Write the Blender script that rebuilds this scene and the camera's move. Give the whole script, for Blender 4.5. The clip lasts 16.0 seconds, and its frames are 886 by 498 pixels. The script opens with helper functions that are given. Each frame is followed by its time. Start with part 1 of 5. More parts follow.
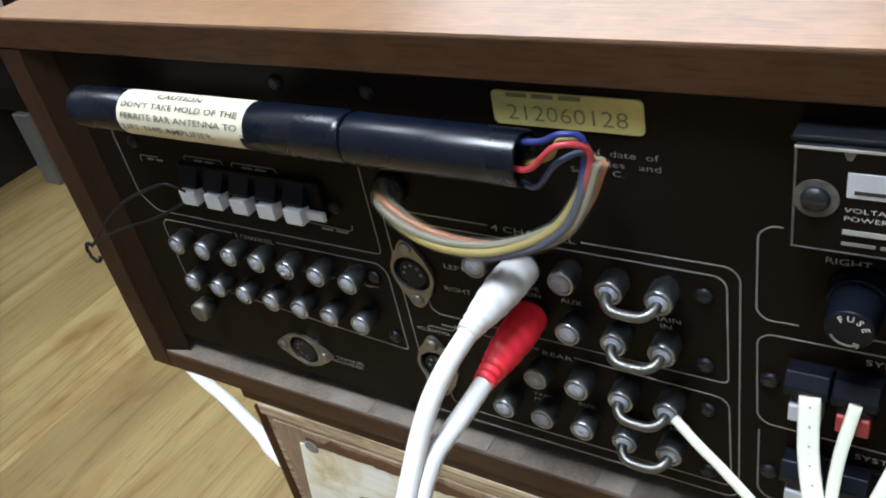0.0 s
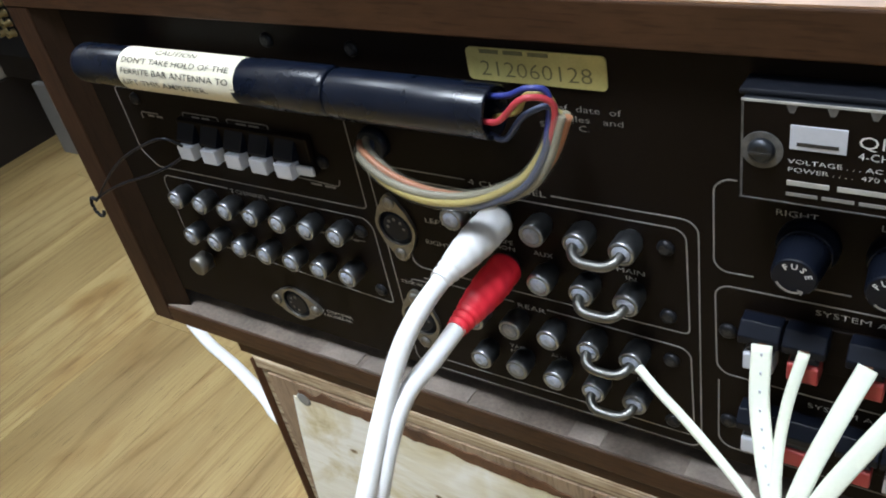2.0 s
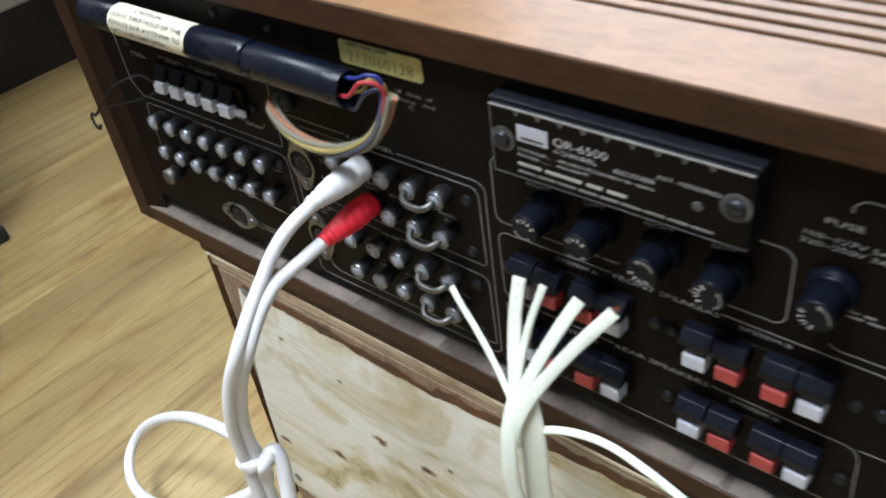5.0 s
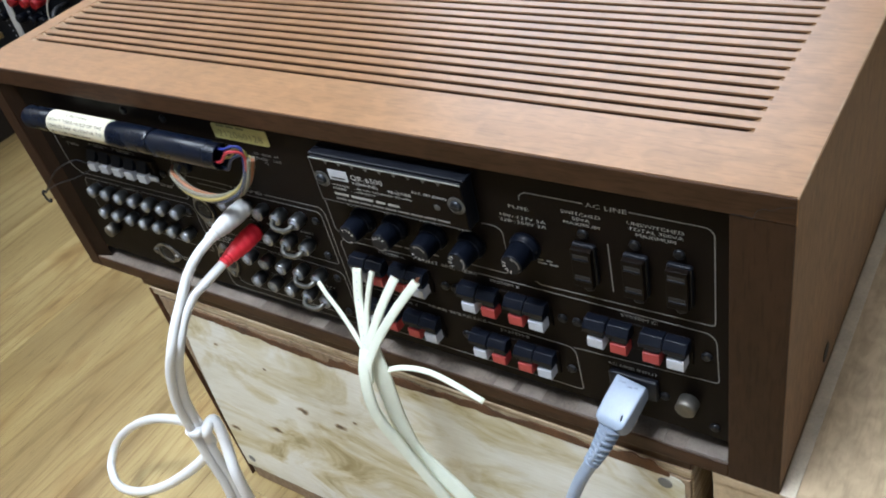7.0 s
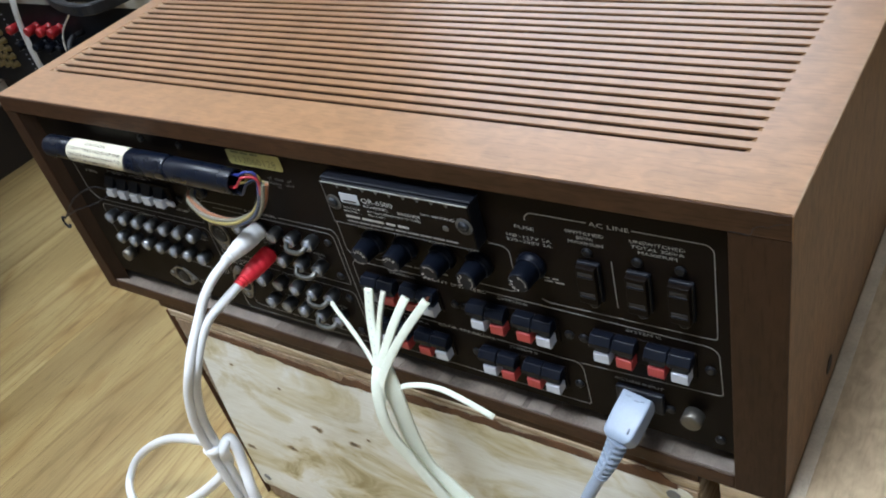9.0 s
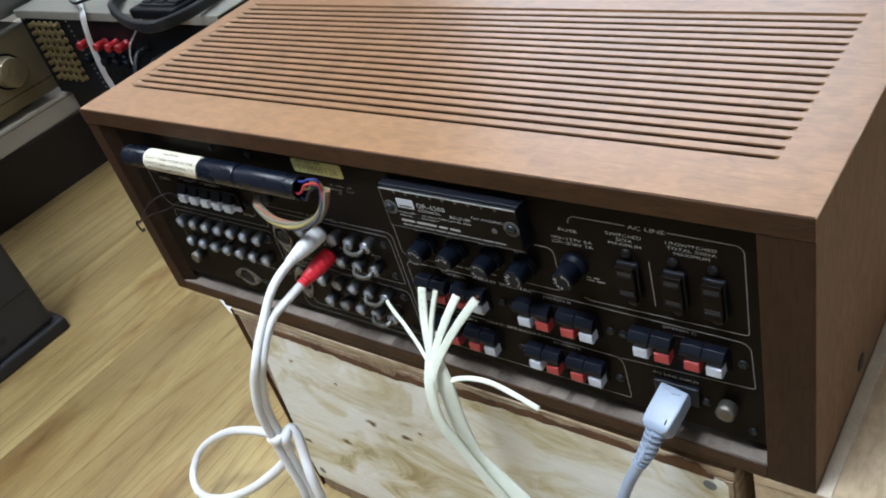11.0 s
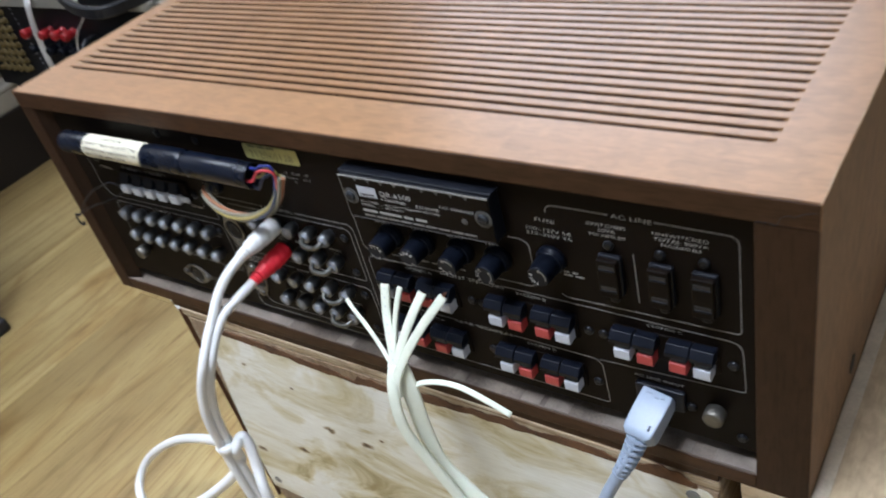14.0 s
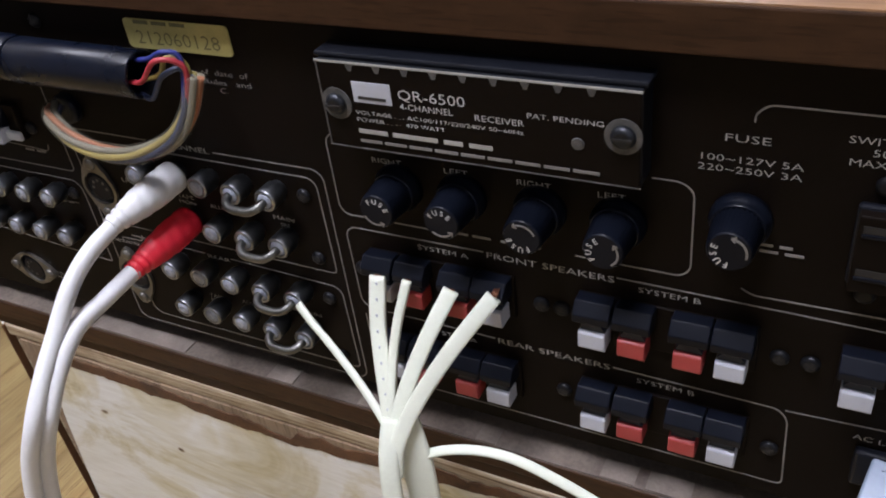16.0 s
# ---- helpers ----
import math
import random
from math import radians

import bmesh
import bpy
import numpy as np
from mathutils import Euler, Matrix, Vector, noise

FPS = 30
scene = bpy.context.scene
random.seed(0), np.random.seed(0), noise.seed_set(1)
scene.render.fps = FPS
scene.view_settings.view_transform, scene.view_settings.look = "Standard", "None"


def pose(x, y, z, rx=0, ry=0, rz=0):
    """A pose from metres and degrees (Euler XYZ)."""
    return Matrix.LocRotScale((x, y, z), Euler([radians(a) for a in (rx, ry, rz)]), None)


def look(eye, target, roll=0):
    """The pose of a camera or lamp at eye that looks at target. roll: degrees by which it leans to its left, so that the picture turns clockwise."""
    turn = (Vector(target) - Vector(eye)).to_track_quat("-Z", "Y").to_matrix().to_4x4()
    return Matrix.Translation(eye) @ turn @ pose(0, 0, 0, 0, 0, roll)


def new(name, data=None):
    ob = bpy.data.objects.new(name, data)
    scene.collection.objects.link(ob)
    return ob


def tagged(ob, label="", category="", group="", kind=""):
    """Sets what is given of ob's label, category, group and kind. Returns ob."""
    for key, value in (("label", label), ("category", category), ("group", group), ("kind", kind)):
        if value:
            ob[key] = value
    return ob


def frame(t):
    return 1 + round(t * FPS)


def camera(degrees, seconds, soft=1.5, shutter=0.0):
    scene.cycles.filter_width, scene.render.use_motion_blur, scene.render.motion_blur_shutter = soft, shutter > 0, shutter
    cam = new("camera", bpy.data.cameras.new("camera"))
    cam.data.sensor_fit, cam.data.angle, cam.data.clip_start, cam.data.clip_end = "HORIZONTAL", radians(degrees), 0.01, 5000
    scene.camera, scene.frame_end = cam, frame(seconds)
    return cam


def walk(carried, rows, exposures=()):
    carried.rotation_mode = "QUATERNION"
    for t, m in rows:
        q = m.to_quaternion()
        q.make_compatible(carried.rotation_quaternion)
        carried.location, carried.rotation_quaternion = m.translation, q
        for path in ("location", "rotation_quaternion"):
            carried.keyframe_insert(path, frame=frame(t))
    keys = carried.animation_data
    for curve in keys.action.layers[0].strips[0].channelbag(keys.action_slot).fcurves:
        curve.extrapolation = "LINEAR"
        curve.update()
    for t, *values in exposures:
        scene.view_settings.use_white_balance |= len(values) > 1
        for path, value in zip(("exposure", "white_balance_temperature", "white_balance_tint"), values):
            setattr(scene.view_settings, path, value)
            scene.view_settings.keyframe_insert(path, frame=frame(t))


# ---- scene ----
cam = camera(54.37, 16.0, soft=1.9, shutter=0.5)
PATH = [
    (0, (0.3550, -0.1873, 0.5187), (0.0989, 0.1394, 0.2400), -12.95),
    (0.5, (0.3601, -0.1852, 0.5198), (0.1038, 0.1419, 0.2417), -12.93),
    (1, (0.3633, -0.1859, 0.5168), (0.1088, 0.1405, 0.2364), -12.59),
    (1.5, (0.3691, -0.1900, 0.5148), (0.1112, 0.1313, 0.2315), -12.45),
    (2, (0.3742, -0.1944, 0.5154), (0.1109, 0.1212, 0.2307), -12.71),
    (2.5, (0.3748, -0.1943, 0.5168), (0.1115, 0.1212, 0.2319), -12.83),
    (3, (0.3748, -0.1930, 0.5179), (0.1106, 0.1212, 0.2326), -12.96),
    (3.5, (0.3739, -0.1933, 0.5172), (0.1093, 0.1184, 0.2294), -13.05),
    (4, (0.3790, -0.1952, 0.5167), (0.1143, 0.1116, 0.2237), -12.30),
    (4.5, (0.4308, -0.2055, 0.5291), (0.1626, 0.0901, 0.2280), -9.43),
    (5, (0.4865, -0.2134, 0.5604), (0.2101, 0.0687, 0.2525), -8.67),
    (5.2, (0.5091, -0.2190, 0.5778), (0.2327, 0.0609, 0.2679), -8.90),
    (7.3, (0.6250, -0.2745, 0.6445), (0.3616, 0.0203, 0.3383), -15.80),
    (7.5, (0.6250, -0.2760, 0.6461), (0.3587, 0.0170, 0.3408), -16.29),
    (8, (0.6238, -0.2761, 0.6496), (0.3570, 0.0229, 0.3505), -15.86),
    (8.5, (0.6234, -0.2725, 0.6456), (0.3601, 0.0322, 0.3492), -15.34),
    (9, (0.6304, -0.2761, 0.6507), (0.3624, 0.0227, 0.3526), -15.92),
    (9.5, (0.6336, -0.2779, 0.6518), (0.3621, 0.0163, 0.3523), -16.42),
    (10, (0.6390, -0.2888, 0.6598), (0.3560, 0.0001, 0.3658), -17.54),
    (12.5, (0.6547, -0.3034, 0.6711), (0.3618, -0.0116, 0.3899), -17.26),
    (13, (0.6538, -0.3033, 0.6707), (0.3620, -0.0095, 0.3905), -17.11),
    (13.5, (0.6539, -0.3009, 0.6693), (0.3640, -0.0064, 0.3879), -17.00),
    (14, (0.6250, -0.2822, 0.6421), (0.3523, 0.0186, 0.3503), -15.72),
    (14.5, (0.5424, -0.2311, 0.5605), (0.2940, 0.0894, 0.2679), -12.41),
    (15, (0.4886, -0.2057, 0.5288), (0.2573, 0.1331, 0.2431), -9.69),
    (15.5, (0.4693, -0.1991, 0.5114), (0.2540, 0.1481, 0.2232), -8.14),
    (16, (0.4642, -0.1954, 0.5096), (0.2540, 0.1547, 0.2211), -7.94),
]
walk(cam, [(t, look(eye, target, roll)) for t, eye, target, roll in PATH], exposures=((0, -0.10, 6030, 10), (5, -0.10, 6030, 11), (8, -0.10, 5900, 10), (9.5, -0.24, 5890, 10), (12.5, -0.16, 5880, 11), (14, -0.17, 5900, 13), (14.5, -0.22, 5980, 17), (15, -0.40, 6200, 20), (16, -0.50, 6260, 23)))

# ---- world and lights ----
world = bpy.data.worlds.new("room_world")
scene.world = world
world.use_nodes = True
world.node_tree.nodes["Background"].inputs[0].default_value = (0.75, 0.82, 1.0, 1)
world.node_tree.nodes["Background"].inputs[1].default_value = 0.03


def area_light(name, eye, target, sx, sy, watts, colour):
    d = bpy.data.lights.new(name, "AREA")
    d.shape, d.size, d.size_y, d.energy, d.color = "RECTANGLE", sx, sy, watts, colour
    ob = new(name, d)
    ob.matrix_world = look(eye, target)
    return ob


area_light("window_light", (-0.65, 2.34, 1.72), (-0.2, 0.0, 0.9), 1.5, 0.95, 15, (0.86, 0.92, 1.0))
# unseen fill from the east, added to brighten the upright faces
area_light("window_light_east", (2.34, -1.5, 1.30), (-0.5, 0.1, 0.1), 1.15, 1.0, 10, (0.80, 0.90, 1.0))
for lamp_x, lamp_y, watts, cone in ((-1.20, 0.10, 23, 150), (0.14, -0.55, 23, 64)):
    panel_light = area_light("ceiling_lamp_light", (lamp_x, lamp_y, 2.40), (lamp_x + 0.08, lamp_y + 0.25, 0), 0.75, 0.75, watts, (0.89, 0.955, 1.0))
    panel_light.data.spread = radians(cone)


# ---- materials ----
def nodes_of(name):
    m = bpy.data.materials.new(name)
    m.use_nodes = True
    nt = m.node_tree
    return m, nt, nt.nodes["Principled BSDF"]


def link(nt, a, b):
    nt.links.new(a, b)


def ramp(nt, fac, stops):
    r = nt.nodes.new("ShaderNodeValToRGB")
    while len(r.color_ramp.elements) < len(stops):
        r.color_ramp.elements.new(0.5)
    for e, (p, c) in zip(r.color_ramp.elements, stops):
        e.position, e.color = p, (*c, 1)
    link(nt, fac, r.inputs[0])
    return r.outputs[0]


def coords(nt, scale, shift=False):
    tc = nt.nodes.new("ShaderNodeTexCoord")
    mp = nt.nodes.new("ShaderNodeMapping")
    mp.inputs["Scale"].default_value = scale
    link(nt, tc.outputs["Object"], mp.inputs[0])
    if shift:
        oi = nt.nodes.new("ShaderNodeObjectInfo")
        mul = nt.nodes.new("ShaderNodeVectorMath")
        mul.operation = "SCALE"
        mul.inputs[0].default_value = (17.0, 31.0, 23.0)
        link(nt, oi.outputs["Random"], mul.inputs["Scale"])
        link(nt, mul.outputs[0], mp.inputs["Location"])
    return mp.outputs[0]


def noise_tex(nt, vec, scale, detail=4.0, rough=0.6, dist=0.0):
    n = nt.nodes.new("ShaderNodeTexNoise")
    n.inputs["Scale"].default_value, n.inputs["Detail"].default_value = scale, detail
    n.inputs["Roughness"].default_value, n.inputs["Distortion"].default_value = rough, dist
    link(nt, vec, n.inputs["Vector"])
    return n.outputs[0]


def mix(nt, fac, a, b, mode="MIX"):
    m = nt.nodes.new("ShaderNodeMix")
    m.data_type, m.blend_type = "RGBA", mode
    for sock, v in ((m.inputs[0], fac), (m.inputs[6], a), (m.inputs[7], b)):
        if isinstance(v, (int, float)):
            sock.default_value = v
        elif isinstance(v, tuple):
            sock.default_value = (*v, 1)
        else:
            link(nt, v, sock)
    return m.outputs[2]


def bump_from(nt, bs, height, strength, dist):
    b = nt.nodes.new("ShaderNodeBump")
    b.inputs["Strength"].default_value, b.inputs["Distance"].default_value = strength, dist
    link(nt, height, b.inputs["Height"])
    link(nt, b.outputs[0], bs.inputs["Normal"])


def plain(name, colour, rough=0.5, metal=0.0, var=0.25, scale=60.0, bump=0.15, coat=0.0, spec=0.5):
    """A surface with stains at one scale and grain at another."""
    m, nt, bs = nodes_of(name)
    v = coords(nt, (1, 1, 1))
    big, fine = noise_tex(nt, v, scale, 5), noise_tex(nt, v, scale * 14, 3)
    dark = tuple(c * (1 - var) for c in colour)
    light = tuple(min(1.0, c * (1 + var * 0.6)) for c in colour)
    c1 = ramp(nt, big, [(0.3, dark), (0.7, light)])
    c2 = mix(nt, 0.25, c1, ramp(nt, fine, [(0.35, dark), (0.65, light)]))
    link(nt, c2, bs.inputs["Base Color"])
    rr = nt.nodes.new("ShaderNodeMapRange")
    rr.inputs[3].default_value, rr.inputs[4].default_value = max(0.03, rough - 0.1), min(1, rough + 0.12)
    link(nt, big, rr.inputs[0])
    link(nt, rr.outputs[0], bs.inputs["Roughness"])
    bs.inputs["Metallic"].default_value = metal
    bs.inputs["Coat Weight"].default_value = coat
    bs.inputs["Specular IOR Level"].default_value = spec
    if bump:
        bump_from(nt, bs, fine, bump, 0.0004)
    return m


def walnut(name, axis, dark, light, rough, coat=0.0, spec=0.5, pore=0.5, figure=1.0):
    """Veneer with short pores and a soft mottled figure along one axis."""
    m, nt, bs = nodes_of(name)
    s = [55.0 * figure] * 3
    s[axis] = 5.0 * figure
    streak = noise_tex(nt, coords(nt, tuple(s)), 1.0, 5, 0.6, 0.5)
    s2 = [700.0, 700.0, 700.0]
    s2[axis] = 70.0
    pores = noise_tex(nt, coords(nt, tuple(s2)), 1.0, 2, 0.5)
    s3 = [150.0, 150.0, 150.0]
    s3[axis] = 85.0
    mottle = noise_tex(nt, coords(nt, tuple(s3)), 1.0, 3, 0.55, 0.6)
    big = noise_tex(nt, coords(nt, (1, 1, 1)), 9.0, 4)
    mid = tuple((a + b) / 2 for a, b in zip(dark, light))
    c = ramp(nt, streak, [(0.28, dark), (0.5, mid), (0.74, light)])
    c = mix(nt, 0.55, c, ramp(nt, mottle, [(0.34, tuple(x * 0.62 for x in mid)), (0.66, tuple(min(1, x * 1.32) for x in mid))]))
    c = mix(nt, 0.3, c, ramp(nt, big, [(0.35, tuple(x * 0.8 for x in mid)), (0.65, tuple(min(1, x * 1.2) for x in mid))]))
    c = mix(nt, pore, c, mix(nt, 1.0, c, ramp(nt, pores, [(0.36, (0.42, 0.36, 0.32)), (0.47, (1, 1, 1))]), "MULTIPLY"))
    link(nt, c, bs.inputs["Base Color"])
    rr = nt.nodes.new("ShaderNodeMapRange")
    rr.inputs[3].default_value, rr.inputs[4].default_value = rough - 0.03, rough + 0.05
    link(nt, big, rr.inputs[0])
    link(nt, rr.outputs[0], bs.inputs["Roughness"])
    bs.inputs["Coat Weight"].default_value = coat
    bs.inputs["Coat Roughness"].default_value = 0.28
    bs.inputs["Specular IOR Level"].default_value = spec
    bump_from(nt, bs, pores, 0.22, 0.0003)
    return m


def layered(name):
    """The sawn edge of plywood: thin level layers, some dark and cracked."""
    m, nt, bs = nodes_of(name)
    layers = noise_tex(nt, coords(nt, (9.0, 9.0, 560.0)), 1.0, 3, 0.55, 0.5)
    fine = noise_tex(nt, coords(nt, (40.0, 40.0, 1500.0)), 1.0, 2)
    dirt = noise_tex(nt, coords(nt, (24.0, 24.0, 60.0)), 1.0, 4, 0.6, 0.8)
    c = ramp(nt, layers, [(0.30, (0.06, 0.035, 0.018)), (0.38, (0.25, 0.17, 0.095)), (0.50, (0.42, 0.33, 0.21)), (0.66, (0.52, 0.44, 0.31))])
    c = mix(nt, 0.6, c, mix(nt, 1.0, c, ramp(nt, fine, [(0.35, (0.55, 0.48, 0.40)), (0.55, (1, 1, 1))]), "MULTIPLY"))
    c = mix(nt, 0.7, c, mix(nt, 1.0, c, ramp(nt, dirt, [(0.34, (0.42, 0.33, 0.25)), (0.52, (1, 1, 1))]), "MULTIPLY"))
    link(nt, c, bs.inputs["Base Color"])
    bs.inputs["Roughness"].default_value = 0.75
    bump_from(nt, bs, layers, 0.5, 0.0008)
    return m


def plank_wood(name):
    """Golden laminate: cathedral grain and short pores along y, a hue of its own for each plank."""
    m, nt, bs = nodes_of(name)
    v = coords(nt, (7.5, 0.9, 1.0), True)
    warp = noise_tex(nt, v, 1.0, 3, 0.5, 0.8)
    rise = noise_tex(nt, coords(nt, (9.0, 0.75, 1.0), True), 1.0, 1.6, 0.4, 0.35)
    times = nt.nodes.new("ShaderNodeMath")
    times.operation = "MULTIPLY"
    times.inputs[1].default_value = 13.0
    link(nt, rise, times.inputs[0])
    w = nt.nodes.new("ShaderNodeMath")
    w.operation = "FRACT"
    link(nt, times.outputs[0], w.inputs[0])
    fine = noise_tex(nt, coords(nt, (420.0, 14.0, 1.0), True), 1.0, 3)
    pore = noise_tex(nt, coords(nt, (700.0, 34.0, 1.0), True), 1.0, 2, 0.5)
    blot = noise_tex(nt, coords(nt, (11.0, 5.0, 1.0), True), 1.0, 3, 0.6, 0.6)
    c = ramp(nt, warp, [(0.28, (0.205, 0.137, 0.053)), (0.48, (0.312, 0.227, 0.094)), (0.72, (0.435, 0.333, 0.149))])
    c = mix(nt, 0.62, c, mix(nt, 1.0, c, ramp(nt, w.outputs[0], [(0.0, (0.60, 0.49, 0.37)), (0.10, (0.82, 0.76, 0.68)), (0.42, (1, 1, 1)), (0.90, (0.97, 0.95, 0.92)), (1.0, (0.60, 0.49, 0.37))]), "MULTIPLY"))
    c = mix(nt, 0.55, c, mix(nt, 1.0, c, ramp(nt, fine, [(0.35, (0.72, 0.64, 0.54)), (0.6, (1, 1, 1))]), "MULTIPLY"))
    c = mix(nt, 0.55, c, mix(nt, 1.0, c, ramp(nt, pore, [(0.30, (0.40, 0.30, 0.20)), (0.39, (1, 1, 1))]), "MULTIPLY"))
    c = mix(nt, 1.0, c, ramp(nt, blot, [(0.27, (0.46, 0.33, 0.21)), (0.34, (0.80, 0.71, 0.60)), (0.46, (1, 1, 1))]), "MULTIPLY")
    oi = nt.nodes.new("ShaderNodeObjectInfo")
    c = mix(nt, 1.0, c, ramp(nt, oi.outputs["Random"], [(0.0, (0.92, 0.91, 0.89)), (1.0, (1.0, 1.0, 1.0))]), "MULTIPLY")
    link(nt, c, bs.inputs["Base Color"])
    bs.inputs["Roughness"].default_value = 0.42
    bump_from(nt, bs, fine, 0.1, 0.0003)
    return m


def birch(name, knots):
    """Pale weathered plywood with yellowish water stains and dark knots at places of its own."""
    m, nt, bs = nodes_of(name)
    v = coords(nt, (5.0, 5.0, 26.0))
    cloud = noise_tex(nt, coords(nt, (7.0, 7.0, 11.0)), 1.0, 5, 0.62, 0.8)
    grain = noise_tex(nt, v, 3.2, 5, 0.6, 1.2)
    fine = noise_tex(nt, coords(nt, (60.0, 60.0, 520.0)), 1.0, 3)
    stain = noise_tex(nt, coords(nt, (10.0, 10.0, 19.0)), 1.0, 5, 0.62, 1.2)
    crack = noise_tex(nt, coords(nt, (13.0, 13.0, 210.0)), 1.0, 2, 0.5, 0.6)
    c = ramp(nt, cloud, [(0.28, (0.60, 0.56, 0.44)), (0.42, (0.71, 0.695, 0.61)), (0.6, (0.79, 0.785, 0.73))])
    c = mix(nt, 1.0, c, ramp(nt, stain, [(0.31, (0.46, 0.37, 0.19)), (0.40, (0.78, 0.71, 0.51)), (0.52, (1, 1, 1))]), "MULTIPLY")
    c = mix(nt, 0.22, c, mix(nt, 1.0, c, ramp(nt, grain, [(0.3, (0.70, 0.63, 0.5)), (0.48, (1, 1, 1))]), "MULTIPLY"))
    c = mix(nt, 0.25, c, mix(nt, 1.0, c, ramp(nt, fine, [(0.35, (0.7, 0.66, 0.6)), (0.6, (1, 1, 1))]), "MULTIPLY"))
    c = mix(nt, 1.0, c, ramp(nt, crack, [(0.225, (0.3, 0.22, 0.13)), (0.25, (1, 1, 1))]), "MULTIPLY")
    tc = nt.nodes.new("ShaderNodeTexCoord")
    wob = nt.nodes.new("ShaderNodeTexNoise")
    wob.inputs["Scale"].default_value = 160.0
    link(nt, tc.outputs["Object"], wob.inputs["Vector"])
    for kx, kz, r in knots:
        mp = nt.nodes.new("ShaderNodeMapping")
        mp.inputs["Location"].default_value = (-kx / r * 0.6, 0, -kz / r)
        mp.inputs["Scale"].default_value = (0.6 / r, 0, 1 / r)
        link(nt, tc.outputs["Object"], mp.inputs[0])
        ln = nt.nodes.new("ShaderNodeVectorMath")
        ln.operation = "LENGTH"
        link(nt, mp.outputs[0], ln.inputs[0])
        ad = nt.nodes.new("ShaderNodeMath")
        ad.operation = "MULTIPLY_ADD"
        ad.inputs[1].default_value = 1.6
        link(nt, wob.outputs[0], ad.inputs[0])
        link(nt, ln.outputs["Value"], ad.inputs[2])
        c = mix(nt, 1.0, c, ramp(nt, scale_down(nt, ad.outputs[0]), [(0.40, (0.10, 0.06, 0.03)), (0.50, (0.42, 0.32, 0.2)), (0.66, (1, 1, 1))]), "MULTIPLY")
    link(nt, c, bs.inputs["Base Color"])
    bs.inputs["Roughness"].default_value = 0.62
    bump_from(nt, bs, grain, 0.12, 0.0006)
    return m


def scale_down(nt, value):
    k = nt.nodes.new("ShaderNodeMath")
    k.operation = "MULTIPLY"
    k.inputs[1].default_value = 0.4
    link(nt, value, k.inputs[0])
    return k.outputs[0]


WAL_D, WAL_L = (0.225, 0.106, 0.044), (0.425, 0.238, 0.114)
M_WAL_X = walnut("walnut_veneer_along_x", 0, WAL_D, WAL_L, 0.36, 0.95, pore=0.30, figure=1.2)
# dark walnut of upright faces, darkened further for the shade on them
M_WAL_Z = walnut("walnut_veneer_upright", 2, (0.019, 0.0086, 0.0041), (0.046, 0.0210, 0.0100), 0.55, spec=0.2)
# the top's veneer in a darker copy, for the weaker light on the sides
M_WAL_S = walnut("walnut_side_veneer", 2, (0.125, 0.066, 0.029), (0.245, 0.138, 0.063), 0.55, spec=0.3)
# dark edge walnut that also carries the shade of the rear fronts
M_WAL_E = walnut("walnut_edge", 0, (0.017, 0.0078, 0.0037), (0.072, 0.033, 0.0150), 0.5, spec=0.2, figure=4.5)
# walnut blackened by the shade of the panel recess
M_INNER = walnut("dark_walnut_lining", 2, (0.009, 0.0044, 0.0024), (0.021, 0.0100, 0.0052), 0.6, spec=0.12)
M_BARE = plain("bare_chipboard", (0.146, 0.116, 0.093), 0.8, 0, 0.6, 45, 0.4)
M_SCRAP = plain("pale_board_scrap", (0.185, 0.152, 0.126), 0.75, 0, 0.4, 60, 0.3)
M_PANEL = plain("brown_black_painted_steel", (0.0058, 0.0037, 0.0027), 0.5, 0, 0.2, 30, 0.05, spec=0.075)
M_DARK = plain("inner_black_steel", (0.012, 0.011, 0.010), 0.7)
M_PRINT = plain("worn_grey_print", (0.20, 0.19, 0.175), 0.6, 0, 0.3, 120, 0)
M_LETTER = plain("pale_grey_lettering", (0.36, 0.35, 0.32), 0.6, 0, 0.25, 120, 0)
M_PRINTW = plain("white_plate_print", (0.62, 0.62, 0.61), 0.6, 0, 0.2, 120, 0)
M_NICKEL = plain("dull_nickel", (0.27, 0.285, 0.30), 0.36, 1.0, 0.3, 130, 0.05)
M_CHROME = plain("dull_wire", (0.165, 0.165, 0.155), 0.42, 1.0, 0.3, 130, 0.08)
M_FLANGE = plain("tarnished_flange", (0.20, 0.19, 0.17), 0.38, 0.8, 0.4, 160, 0.1)
M_GROUND = plain("dull_ground_screw", (0.17, 0.16, 0.14), 0.5, 0.9, 0.3, 160, 0.2)
M_INSUL = plain("milky_insulator", (0.25, 0.27, 0.32), 0.25, 0, 0.15, 200, 0)
M_BLACK = plain("black_plastic", (0.0070, 0.0080, 0.0115), 0.38, 0, 0.25, 90, 0.08, spec=0.2)
M_BAKEL = plain("black_phenolic", (0.0042, 0.0055, 0.0100), 0.34, 0, 0.25, 60, 0.06, spec=0.14)
M_ARCH = plain("grey_blue_plastic", (0.022, 0.028, 0.042), 0.4, 0, 0.25, 90, 0.08, spec=0.3)
M_BAR = plain("blue_black_tube", (0.0026, 0.0048, 0.0120), 0.27, 0, 0.6, 28, 0.06, spec=0.36)
M_SCREW = plain("blackened_screw", (0.013, 0.0135, 0.016), 0.42, 0.5, 0.3, 200, 0.1, spec=0.3)
M_STEELSC = plain("steel_screw", (0.26, 0.27, 0.29), 0.38, 1.0, 0.3, 200, 0.1)
